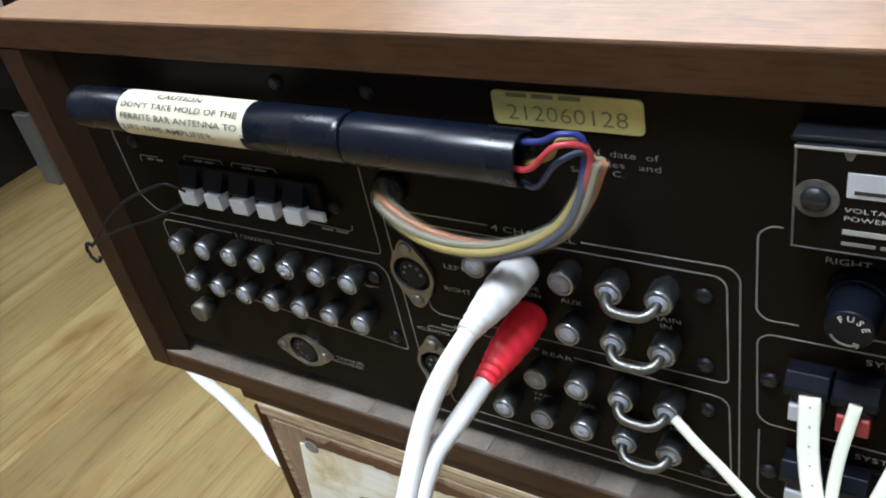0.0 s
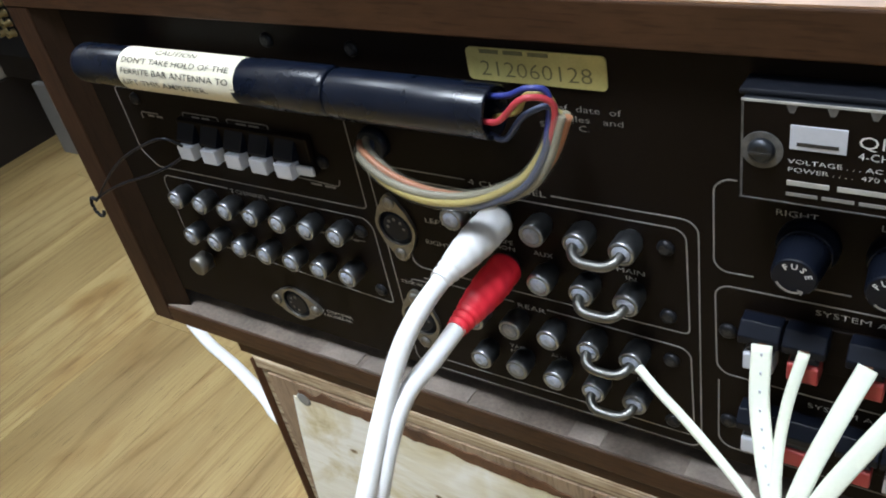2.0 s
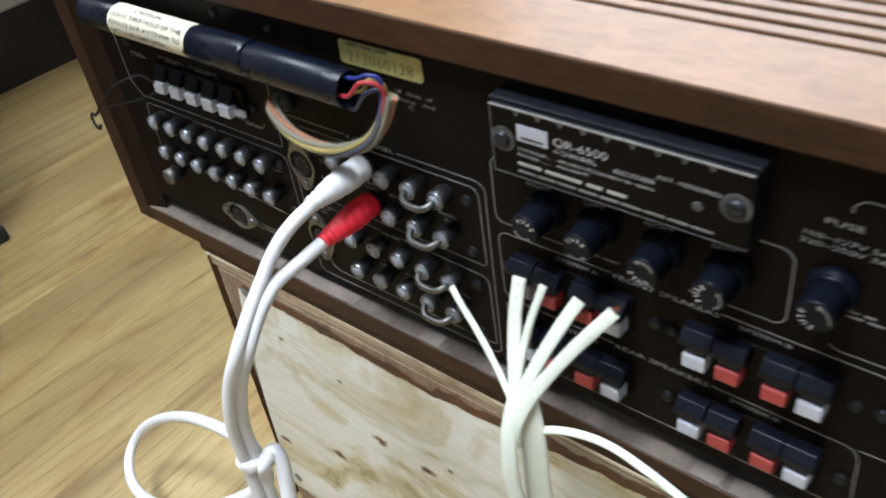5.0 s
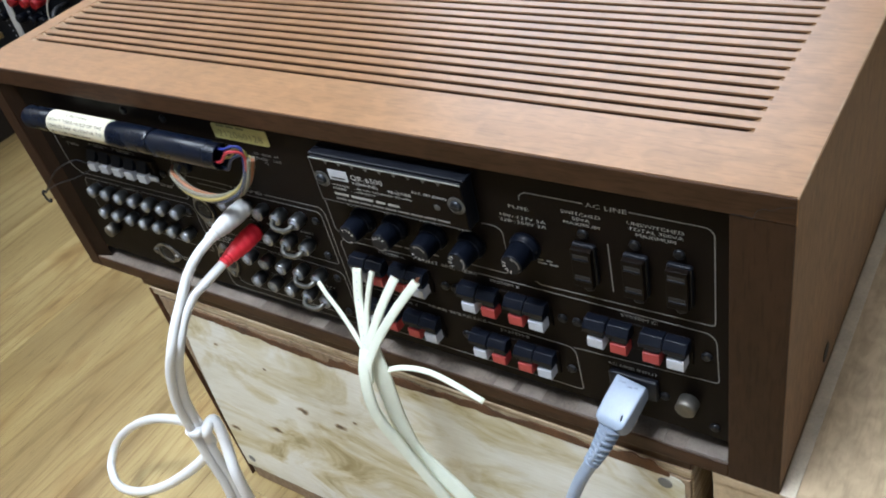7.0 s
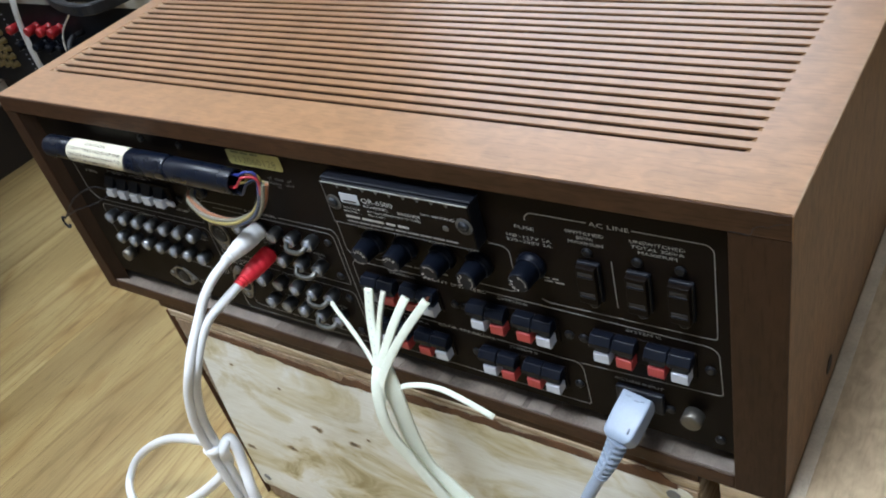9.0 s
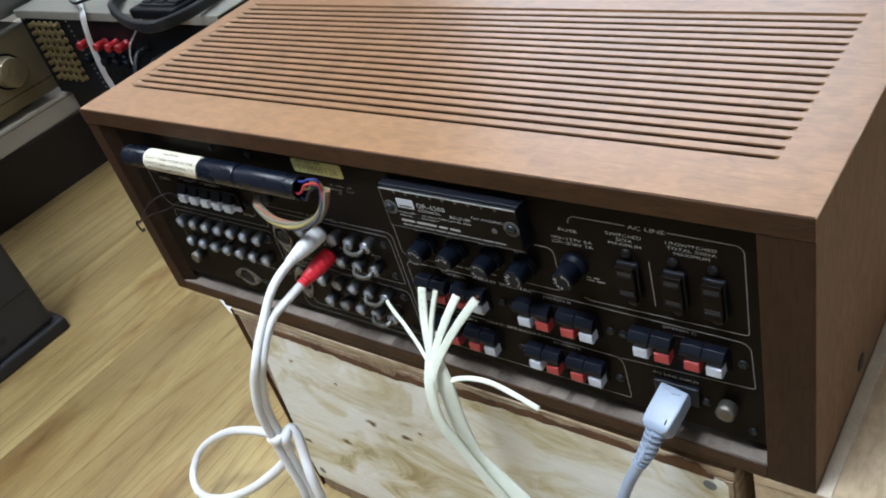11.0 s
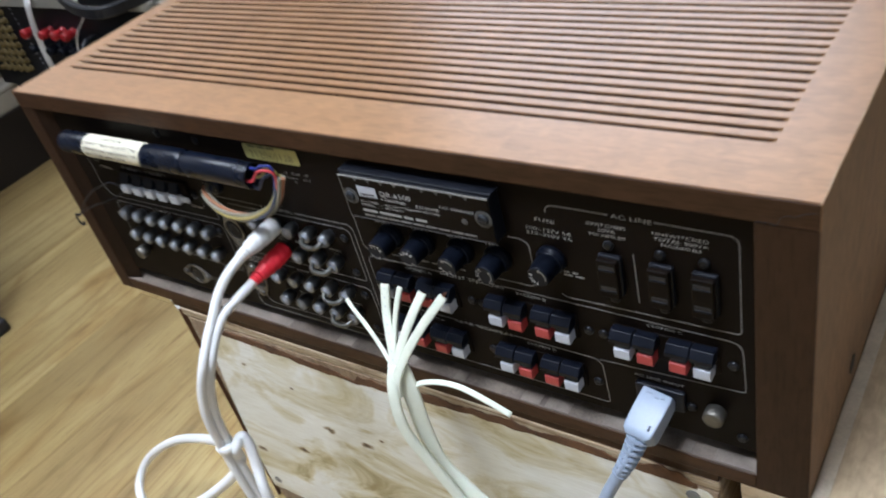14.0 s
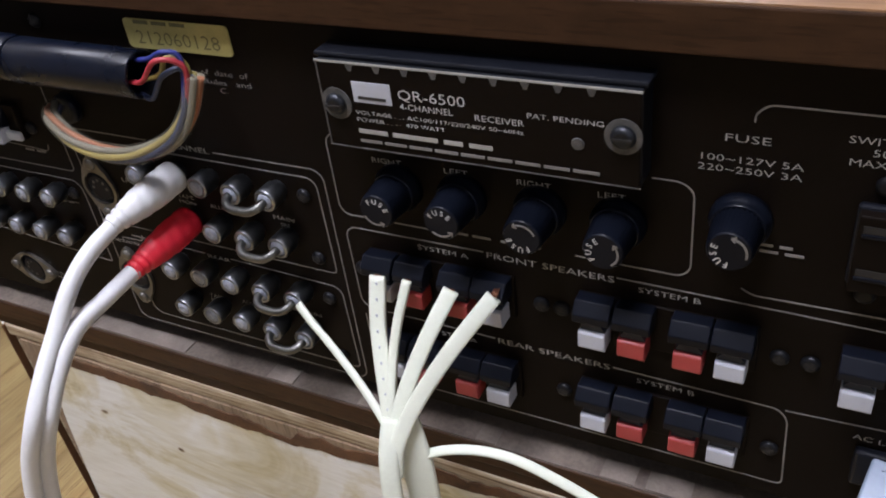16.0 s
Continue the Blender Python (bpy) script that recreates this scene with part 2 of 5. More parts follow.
M_WORN = plain("worn_grey_metal", (0.095, 0.093, 0.090), 0.6, 0.2, 0.6, 300, 0.1)
M_WASHER = plain("dull_zinc", (0.036, 0.039, 0.045), 0.42, 0.8, 0.5, 200, 0.1)
M_TABW = plain("white_lever", (0.46, 0.48, 0.53), 0.45, 0, 0.1, 150, 0.05)
M_TABR = plain("red_lever", (0.36, 0.045, 0.043), 0.45, 0, 0.15, 150, 0.05)
M_PAPER = plain("cream_paper", (0.62, 0.58, 0.45), 0.6, 0, 0.12, 110, 0.1)
M_YELLOW = plain("yellow_sticker", (0.43, 0.39, 0.145), 0.5, 0, 0.2, 80, 0.05)
M_INK = plain("black_ink", (0.022, 0.020, 0.018), 0.6, 0, 0.2, 200, 0)
M_INKG = plain("grey_ink", (0.13, 0.125, 0.055), 0.6, 0, 0.3, 200, 0)
M_WHITEPL = plain("white_vinyl", (0.69, 0.69, 0.69), 0.38, 0, 0.08, 60, 0.05)
M_REDPL = plain("red_vinyl", (0.72, 0.022, 0.04), 0.38, 0, 0.12, 60, 0.05)
M_WIRE = plain("pale_green_vinyl", (0.66, 0.69, 0.58), 0.42, 0, 0.08, 60, 0.05)
M_COPPER = plain("bare_copper", (0.18, 0.085, 0.05), 0.45, 1.0, 0.3, 300, 0.1)
M_SLOT = walnut("bare_slot_end", 0, (0.30, 0.20, 0.12), (0.50, 0.38, 0.26), 0.6, pore=0.1)
M_GREYPL = plain("light_grey_vinyl", (0.265, 0.315, 0.40), 0.42, 0, 0.12, 60, 0.08)
M_GREYD = plain("ink_smudge", (0.24, 0.28, 0.34), 0.6, 0, 0.3, 300, 0)
M_GAP = plain("dark_grey_vinyl", (0.030, 0.034, 0.042), 0.6)
M_W_BLUE = plain("blue_wire", (0.022, 0.032, 0.19), 0.4)
M_W_RED = plain("red_wire", (0.40, 0.035, 0.05), 0.4)
M_W_YEL = plain("yellow_wire", (0.33, 0.26, 0.075), 0.4)
M_W_IVY = plain("tan_wire", (0.20, 0.185, 0.14), 0.4)
M_W_GRY = plain("slate_wire", (0.030, 0.042, 0.090), 0.4)
M_W_ORG = plain("orange_wire", (0.36, 0.12, 0.05), 0.4)
M_FLOOR = plank_wood("golden_laminate")
M_SUB = plain("dark_joint", (0.30, 0.20, 0.085), 0.9)
M_BIRCH = birch("weathered_birch_ply", [(0.206, 0.152, 0.0045), (0.243, 0.150, 0.0052), (0.157, 0.105, 0.0045), (0.262, 0.164, 0.0022), (0.094, 0.078, 0.005), (0.132, 0.2, 0.0024), (0.31, 0.17, 0.002), (0.18, 0.19, 0.002)])
M_BIRCH2 = walnut("golden_box_ply", 1, (0.35, 0.255, 0.155), (0.58, 0.455, 0.305), 0.5, pore=0.15, figure=0.18)
M_GLUE = plain("brown_glue_stain", (0.105, 0.046, 0.017), 0.8, 0, 0.6, 60, 0.4)
M_PLYEDGE = layered("ply_edge")
M_UNDER = walnut("stained_underlayer", 2, (0.15, 0.09, 0.048), (0.36, 0.27, 0.175), 0.75)
M_LEG = plain("grey_painted_leg", (0.17, 0.17, 0.165), 0.55, 0, 0.15, 25, 0.05)
M_STRIP = plain("pale_board_edge", (0.58, 0.50, 0.39), 0.7, 0, 0.3, 50, 0.3)
M_SPK = plain("charcoal_vinyl", (0.022, 0.0235, 0.028), 0.5, 0, 0.2, 40, 0.1)
M_LOOP = plain("black_satin_plastic", (0.014, 0.015, 0.019), 0.45, 0, 0.2, 60, 0.08, spec=0.35)
M_SPKB = plain("black_foot", (0.012, 0.012, 0.014), 0.6)
M_CREAM = plain("cream_shelf_paint", (0.48, 0.44, 0.36), 0.5, 0, 0.1, 20, 0.05)
M_GOLD = plain("champagne_aluminium", (0.34, 0.29, 0.19), 0.40, 0.75, 0.12, 25, 0.05)
M_GREYAL = plain("grey_aluminium", (0.24, 0.24, 0.23), 0.4, 0.7, 0.12, 25, 0.05)
M_AMPTOP = plain("grey_painted_lid", (0.34, 0.33, 0.285), 0.5, 0.1, 0.12, 25, 0.05)
M_GOLDJ = plain("gold_plating", (0.40, 0.32, 0.16), 0.36, 1.0, 0.25, 150, 0)
M_POST = plain("red_post", (0.36, 0.015, 0.02), 0.35)
M_RACK = plain("dark_rack_board", (0.018, 0.013, 0.010), 0.6, 0, 0.3, 20)
M_WALL = plain("off_white_wall", (0.70, 0.67, 0.62), 0.85, 0, 0.05, 6, 0.1)
M_CEIL = plain("white_ceiling", (0.78, 0.77, 0.74), 0.9, 0, 0.04, 6, 0.1)
m, nt, bs = nodes_of("clear_sleeve")
bs.inputs["Base Color"].default_value = (0.30, 0.28, 0.21, 1)
bs.inputs["Roughness"].default_value = 0.22
bs.inputs["Alpha"].default_value = 0.16
M_CLEAR = m
m, nt, bs = nodes_of("lamp_diffuser")
bs.inputs["Emission Color"].default_value = (0.95, 0.98, 1.0, 1)
bs.inputs["Emission Strength"].default_value = 6.0
M_LAMP = m


# ---- mesh helpers ----
def add_box(bm, x0, x1, y0, y1, z0, z1, bevel=0.0, seg=2):
    b = bmesh.new()
    bmesh.ops.create_cube(b, size=1.0)
    for v in b.verts:
        v.co = Vector(((x0 + x1) / 2 + v.co.x * (x1 - x0), (y0 + y1) / 2 + v.co.y * (y1 - y0), (z0 + z1) / 2 + v.co.z * (z1 - z0)))
    if bevel:
        bmesh.ops.bevel(b, geom=b.edges[:], offset=bevel, segments=seg, affect="EDGES", profile=0.5)
    merge(bm, b)
    return bm


def merge(bm, b):
    me = bpy.data.meshes.new("tmp")
    b.to_mesh(me)
    b.free()
    bm.from_mesh(me)
    bpy.data.meshes.remove(me)


def box(*a, **k):
    return add_box(bmesh.new(), *a, **k)


def ring_faces(bm, rings, cap0=True, cap1=True):
    n = len(rings[0])
    for a, b in zip(rings, rings[1:]):
        for i in range(n):
            f = bm.faces.new((a[i], a[(i + 1) % n], b[(i + 1) % n], b[i]))
            f.smooth = True
    if cap0:
        bm.faces.new(list(reversed(rings[0])))
    if cap1:
        bm.faces.new(rings[-1])


def add_lathe(bm, base, way, profile, seg=20, caps=True):
    """A turned body: profile is rows of (distance along way, radius)."""
    way = Vector(way).normalized()
    side = way.orthogonal().normalized()
    up = way.cross(side)
    rings = []
    for d, r in profile:
        c = Vector(base) + way * d
        rings.append([bm.verts.new(c + (side * math.cos(2 * math.pi * i / seg) + up * math.sin(2 * math.pi * i / seg)) * r) for i in range(seg)])
    ring_faces(bm, rings, caps, caps)
    bm.normal_update()
    return bm


def lathe(base, way, profile, seg=20, caps=True):
    return add_lathe(bmesh.new(), base, way, profile, seg, caps)


def smooth_path(points, n=8):
    pts = [Vector(p) for p in points]
    pts = [pts[0] * 2 - pts[1]] + pts + [pts[-1] * 2 - pts[-2]]
    out = []
    for i in range(1, len(pts) - 2):
        a, b, c, d = pts[i - 1 : i + 3]
        for k in range(n):
            t = k / n
            out.append(0.5 * ((2 * b) + (c - a) * t + (2 * a - 5 * b + 4 * c - d) * t * t + (3 * b - a - 3 * c + d) * t ** 3))
    out.append(pts[-2])
    return out


def power(c, e):
    return math.copysign(abs(c) ** e, c)


def add_tube(bm, points, r, flat=1.0, facing=(0, -1, 0), seg=12, n=8, taper=None, sq=1.0):
    """A cable along a smooth path; sq below 1 squares its section; flat above 1 makes a ribbon r * flat wide whose broad side looks along facing."""
    path = smooth_path(points, n)
    rings = []
    for i, p in enumerate(path):
        d = (path[min(i + 1, len(path) - 1)] - path[max(i - 1, 0)]).normalized()
        wide = d.cross(Vector(facing))
        wide = wide.normalized() if wide.length > 1e-4 else d.orthogonal().normalized()
        thick = wide.cross(d).normalized()
        k = r if taper is None else r * (taper[0] + (taper[1] - taper[0]) * i / (len(path) - 1))
        rings.append([bm.verts.new(p + wide * (k * flat * power(math.cos(2 * math.pi * j / seg), sq)) + thick * (k * power(math.sin(2 * math.pi * j / seg), sq))) for j in range(seg)])
    ring_faces(bm, rings)
    bm.normal_update()
    return bm


def tube(points, r, **k):
    return add_tube(bmesh.new(), points, r, **k)


def band(points, w, h, cut=0.0012):
    """A closed flat-topped frame of width w and height h along points in a level plane."""
    bm = bmesh.new()
    path = smooth_path(points + [points[0]], 4)[:-1]
    n, rings = len(path), []
    for i, p in enumerate(path):
        d = path[(i + 1) % n] - path[i - 1]
        s = Vector((-d.y, d.x, 0)).normalized()
        rings.append([bm.verts.new(p + s * a + Vector((0, 0, z))) for a, z in ((-w / 2, -h / 2 + cut), (-w / 2, h / 2 - cut), (-w / 2 + cut, h / 2), (w / 2 - cut, h / 2), (w / 2, h / 2 - cut), (w / 2, -h / 2 + cut), (w / 2 - cut, -h / 2), (-w / 2 + cut, -h / 2))])
    for a, b in zip(rings, rings[1:] + rings[:1]):
        for k in range(8):
            bm.faces.new((a[k], a[(k + 1) % 8], b[(k + 1) % 8], b[k]))
    return bm


def part(name, bm, material, parent=None, label=""):
    me = bpy.data.meshes.new(name)
    bmesh.ops.recalc_face_normals(bm, faces=bm.faces[:])
    bm.to_mesh(me)
    bm.free()
    me.materials.append(material)
    ob = new(name, me)
    if parent is not None:
        ob.parent = parent
    return tagged(ob, label) if label else ob


def again(name, src, parent, shift):
    """Another object on the same mesh, moved."""
    ob = new(name, src.data)
    ob.parent = parent
    ob.location = shift
    return ob


def thing(name, label, category, group="", kind="", at=(0, 0, 0)):
    return tagged(new(name), label, category, group, kind)


def fillet(pts, closed, r=0.0024):
    """Rounds the corners of a line."""
    out, n = [], len(pts)
    for i, p in enumerate(pts):
        if not closed and i in (0, n - 1):
            out.append(p)
            continue
        a, b = pts[i - 1] - p, pts[(i + 1) % n] - p
        if a.normalized().dot(b.normalized()) < -0.98:
            out.append(p)
            continue
        k = min(r, a.length * 0.48, b.length * 0.48)
        a, b = p + a.normalized() * k, p + b.normalized() * k
        out += [a.lerp(p, t).lerp(p.lerp(b, t), t) for t in (0, 0.25, 0.5, 0.75, 1)]
    return out


def stroke(points, w, y, parent, closed=False, name="printed_line"):
    """A thin printed line in the plane of the panel through points (x, z)."""
    bm = bmesh.new()
    pts = fillet([Vector((x, 0, z)) for x, z in points], closed)
    n = len(pts)
    side = []
    for i, p in enumerate(pts):
        a = pts[(i - 1) % n] if closed or i else None
        b = pts[(i + 1) % n] if closed or i < n - 1 else None
        d = ((b - p).normalized() if b else Vector()) + ((p - a).normalized() if a else Vector())
        d.normalize()
        e = (b - p).normalized() if b else (p - a).normalized()
        nrm = Vector((-d.z, 0, d.x))
        k = max(0.5, nrm.dot(Vector((-e.z, 0, e.x))))
        side.append(nrm * (w / 2 / k))
    f, g = [bm.verts.new(p + s + Vector((0, y, 0))) for p, s in zip(pts, side)], [bm.verts.new(p - s + Vector((0, y, 0))) for p, s in zip(pts, side)]
    for i in range(n if closed else n - 1):
        j = (i + 1) % n
        bm.faces.new((f[i], f[j], g[j], g[i]))
    ex = bmesh.ops.extrude_face_region(bm, geom=bm.faces[:])
    bmesh.ops.translate(bm, verts=[v for v in ex["geom"] if isinstance(v, bmesh.types.BMVert)], vec=(0, 0.00012, 0))
    return part(name, bm, M_PRINT, parent)


def rounded(x0, x1, z0, z1, r=0.003, n=4):
    out = []
    for cx, cz, a0 in ((x1 - r, z1 - r, 0), (x0 + r, z1 - r, 90), (x0 + r, z0 + r, 180), (x1 - r, z0 + r, 270)):
        out += [(cx + r * math.cos(radians(a0 + 90 * k / n)), cz + r * math.sin(radians(a0 + 90 * k / n))) for k in range(n + 1)]
    return out


def text_mesh(body, cap, spread=1.0, align="LEFT", width=None, thin=0.010):
    """The built-in font as a flat mesh in x and y, with capitals cap high."""
    cu = bpy.data.curves.new("letters", "FONT")
    cu.body, cu.size, cu.align_x, cu.space_character, cu.space_line = body, cap * 0.86 / 0.69, align, spread, 1.08
    cu.resolution_u = 2
    cu.offset = -thin * cu.size
    ob = bpy.data.objects.new("letters", cu)
    scene.collection.objects.link(ob)
    me = bpy.data.meshes.new_from_object(ob.evaluated_get(bpy.context.evaluated_depsgraph_get()))
    bpy.data.objects.remove(ob)
    if width:
        xs = [v.co.x for v in me.vertices]
        k = width / (max(xs) - min(xs))
        for v in me.vertices:
            v.co.x *= k
    return me


def letter(parent, body, x, z, cap, y=-0.0003, material=None, spread=1.0, align="LEFT", width=None, turn=0.0, name="lettering", thin=0.010):
    me = text_mesh(body, cap, spread, align, width, thin)
    m4 = pose(x, y, z, 90, 0, 0) @ pose(0, 0, 0, 0, 0, turn)
    me.transform(m4)
    me.materials.append(material or M_LETTER)
    ob = new(name, me)
    ob.parent = parent
    return ob


def bars(parent, x0, x1, z, h, y, n=1, material=None, gap=0.0016):
    """Plain bars in place of writing."""
    w = (x1 - x0 - gap * (n - 1)) / n
    for i in range(n):
        a = x0 + i * (w + gap)
        part("writing_bar", box(a, a + w, y, y + 0.0002, z - h / 2, z + h / 2), material or M_PRINT, parent)


# ---- room ----
def structure(name, bm, material, label, category):
    return tagged(part(name, bm, material), label, category, "", "structure")


floor = structure("floor", box(-2.0, 2.4, -2.4, 2.4, -0.05, -0.0012), M_SUB, "golden laminate plank floor with fine joints", "floor")
def window_wall(name, wname, y0, y1, x0, x1, z0, z1, inward):
    """A wall with a real opening, and a white window in it."""
    wn = bmesh.new()
    for a, b, c, d in ((-2.1, x0, 0, 2.45), (x1, 2.5, 0, 2.45), (x0, x1, 0, z0), (x0, x1, z1, 2.45)):
        add_box(wn, a, b, y0, y1, c, d)
    structure(name, wn, M_WALL, "plain off-white painted wall with a window opening", "wall")
    win = tagged(new(wname), "unseen white framed window", "window", "", "structure")
    xm, ym = (x0 + x1) / 2, (y0 + y1) / 2
    for a, b, c, d in ((x0, x1, z0, z0 + 0.05), (x0, x1, z1 - 0.05, z1), (x0, x0 + 0.05, z0 + 0.05, z1 - 0.05), (x1 - 0.05, x1, z0 + 0.05, z1 - 0.05), (xm - 0.025, xm + 0.025, z0 + 0.05, z1 - 0.05)):
        part("window_frame", box(a, b, ym - 0.025, ym + 0.025, c, d, bevel=0.004), M_TABW, win)
    s = sorted((ym + inward * 0.03, ym + inward * 0.14))
    part("window_sill", box(x0, x1, s[0], s[1], z0 - 0.03, z0, bevel=0.004), M_TABW, win)


window_wall("wall_north", "window_1", 2.4, 2.5, -1.45, 0.15, 1.2, 2.25, -1)
structure("wall_south", box(-2.1, 2.5, -2.5, -2.4, 0, 2.45), M_WALL, "plain off-white painted wall", "wall")
structure("wall_west", box(-2.1, -2.0, -2.4, 2.4, 0, 2.45), M_WALL, "plain off-white painted wall", "wall")
we = bmesh.new()
for a, b, c, d in ((-2.4, -2.1, 0, 2.45), (-0.9, 2.4, 0, 2.45), (-2.1, -0.9, 0, 0.8), (-2.1, -0.9, 1.8, 2.45)):
    add_box(we, 2.4, 2.5, a, b, c, d)
structure("wall_east", we, M_WALL, "plain off-white painted wall with a window opening", "wall")
# window added around the east fill light, out of view
east = tagged(new("window_2"), "unseen white framed window", "window", "", "structure")
for a, b, c, d in ((-2.1, -0.9, 0.80, 0.85), (-2.1, -0.9, 1.75, 1.80), (-2.1, -2.05, 0.85, 1.75), (-0.95, -0.9, 0.85, 1.75)):
    part("window_frame", box(2.425, 2.475, a, b, c, d, bevel=0.004), M_TABW, east)
structure("ceiling", box(-2.1, 2.5, -2.5, 2.5, 2.45, 2.5), M_CEIL, "plain white ceiling", "ceiling")
for lx, ly in ((-1.20, 0.10), (0.14, -0.55)):
    lamp = tagged(new("ceiling_lamp"), "square white ceiling lamp with a frosted diffuser", "lamp", "ceiling lamps")
    part("lamp_body", box(lx - 0.41, lx + 0.41, ly - 0.41, ly + 0.41, 2.425, 2.45, bevel=0.006), M_TABW, lamp)
    part("diffuser", box(lx - 0.375, lx + 0.375, ly - 0.375, ly + 0.375, 2.41, 2.425, bevel=0.006), M_LAMP, lamp)

# ---- receiver: cabinet ----
X0, X1, YF, YB, Z0, Z1 = 0.0125, 0.5625, -0.0055, 0.345, 0.2535, 0.437
XI0, XI1, ZI0, ZI1 = 0.0268, 0.5375, 0.264, 0.4243
receiver = thing("receiver", "vintage walnut-cased receiver with its black rear panel facing out", "receiver")
S0, S1, SY0, PITCH, SLOT, NS = 0.0275, 0.535, 0.0348, 0.00858, 0.0036, 18
SY1 = SY0 + PITCH * (NS - 1)

bm = bmesh.new()
add_box(bm, X0, X1, YF + 0.0013, SY0 - SLOT / 2, ZI1, Z1)
part("top_rear_border", bm, M_WAL_X, receiver, "walnut veneered border of the case top")
part("top_edge_strip", box(X0, X1, YF, YF + 0.0013, ZI1, Z1 - 0.0003, bevel=0.0006), M_WAL_E, receiver, "dark walnut edge of the top board, shade painted in")
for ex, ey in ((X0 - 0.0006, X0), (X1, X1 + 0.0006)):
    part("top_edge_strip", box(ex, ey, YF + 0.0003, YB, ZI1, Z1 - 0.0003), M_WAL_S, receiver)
part("top_front_border", box(X0, X1, SY1 + SLOT / 2, YB, ZI1, Z1), M_WAL_X, receiver)
part("top_side_border", box(X0, S0, SY0 - SLOT / 2, SY1 + SLOT / 2, ZI1, Z1), M_WAL_X, receiver)
part("top_side_border", box(S1, X1, SY0 - SLOT / 2, SY1 + SLOT / 2, ZI1, Z1), M_WAL_X, receiver)
slat = part("slat", box(S0 - 0.001, S1 + 0.001, SY0 + SLOT / 2, SY0 + PITCH - SLOT / 2, Z1 - 0.0012, Z1 - 0.0002), M_WAL_X, receiver)
# lower part of each slat coloured dark, as shade inside the slots
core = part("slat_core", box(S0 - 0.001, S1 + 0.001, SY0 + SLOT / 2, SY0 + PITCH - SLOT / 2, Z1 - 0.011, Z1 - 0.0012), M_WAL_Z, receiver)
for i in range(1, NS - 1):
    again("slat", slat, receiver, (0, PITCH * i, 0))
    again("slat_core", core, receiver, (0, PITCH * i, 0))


def ramp_wedge(x, d):
    b = bmesh.new()
    y0, y1 = SY0 - SLOT / 2, SY0 + SLOT / 2
    pts = [(x, Z1 - 0.0004), (x + d * 0.015, Z1 - 0.009), (x + d * 0.015, Z1 - 0.011), (x, Z1 - 0.011)]
    a = [b.verts.new((px, y0, pz)) for px, pz in pts]
    c = [b.verts.new((px, y1, pz)) for px, pz in pts]
    b.faces.new(a)
    b.faces.new(list(reversed(c)))
    for k in range(4):
        b.faces.new((a[k], c[k], c[(k + 1) % 4], a[(k + 1) % 4]))
    return b


# left ramps are paler than right ones, for the light they catch
for x, d in ((S0, 1), (S1, -1)):
    w = part("slot_end", ramp_wedge(x, d), M_SLOT if d > 0 else M_WAL_S, receiver)
    for i in range(1, NS):
        again("slot_end", w, receiver, (0, PITCH * i, 0))
part("inner_lid", box(XI0, XI1, 0.012, YB - 0.01, ZI1 - 0.012, ZI1 - 0.010), M_DARK, receiver, "black steel lid under the slots")
part("side_edge_strip", box(X0, XI0, YF + 0.0003, YF + 0.0016, Z0, ZI1 - 0.0002, bevel=0.0005), M_WAL_Z, receiver, "dark walnut edge of the case side, shade painted in")
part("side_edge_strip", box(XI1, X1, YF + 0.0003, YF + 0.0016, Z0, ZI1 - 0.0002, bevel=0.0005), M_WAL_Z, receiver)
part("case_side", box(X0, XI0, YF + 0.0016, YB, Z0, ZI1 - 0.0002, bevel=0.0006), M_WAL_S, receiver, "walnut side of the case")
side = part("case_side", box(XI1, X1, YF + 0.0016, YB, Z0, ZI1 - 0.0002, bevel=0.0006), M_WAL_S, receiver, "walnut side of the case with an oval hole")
part("oval_hole", lathe((X1 + 0.0002, 0.079, 0.2725), (1, 0, 0), [(0, 0.0058), (0.0003, 0.0058)], 16), M_DARK, side)
# thin dark sheet over the right side's inner face, for the recess shade
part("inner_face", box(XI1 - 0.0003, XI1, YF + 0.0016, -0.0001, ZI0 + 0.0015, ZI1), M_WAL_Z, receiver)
# wedge added for the left side's receding inner face, shade in its colour
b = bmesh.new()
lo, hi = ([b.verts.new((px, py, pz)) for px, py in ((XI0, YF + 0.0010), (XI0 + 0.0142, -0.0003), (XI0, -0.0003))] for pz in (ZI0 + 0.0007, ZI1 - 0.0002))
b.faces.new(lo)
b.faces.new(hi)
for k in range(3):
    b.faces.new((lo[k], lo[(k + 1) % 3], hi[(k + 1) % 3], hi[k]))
part("inner_lining", b, M_INNER, receiver, "slanted inner face of the case side, darkened for shade")
part("case_bottom_rail", box(XI0, XI1, YF + 0.0002, 0.03, Z0, ZI0, bevel=0.0008), M_WAL_E, receiver, "dark walnut bottom rail of the case, shade painted in")
part("ledge", box(XI0 + 0.0005, XI1 - 0.0005, YF + 0.001, 0.02, ZI0, ZI0 + 0.0006), M_BARE, receiver, "bare worn chipboard ledge under the panel")
for xa, xb in ((0.13, 0.152), (0.498, 0.503), (0.515, 0.536), (0.40, 0.412), (0.416, 0.431), (0.155, 0.21), (0.255, 0.268), (0.300, 0.321), (0.352, 0.360), (0.452, 0.466)):
    part("board_scrap", box(xa, xb, YF + 0.0012, 0.004, ZI0 + 0.0006, ZI0 + 0.0012), M_SCRAP, receiver)
part("base_strip", box(0.0706, 0.517, YF + 0.0025, YB - 0.01, 0.2455, Z0), M_WAL_E, receiver, "thin dark base strip under the case")
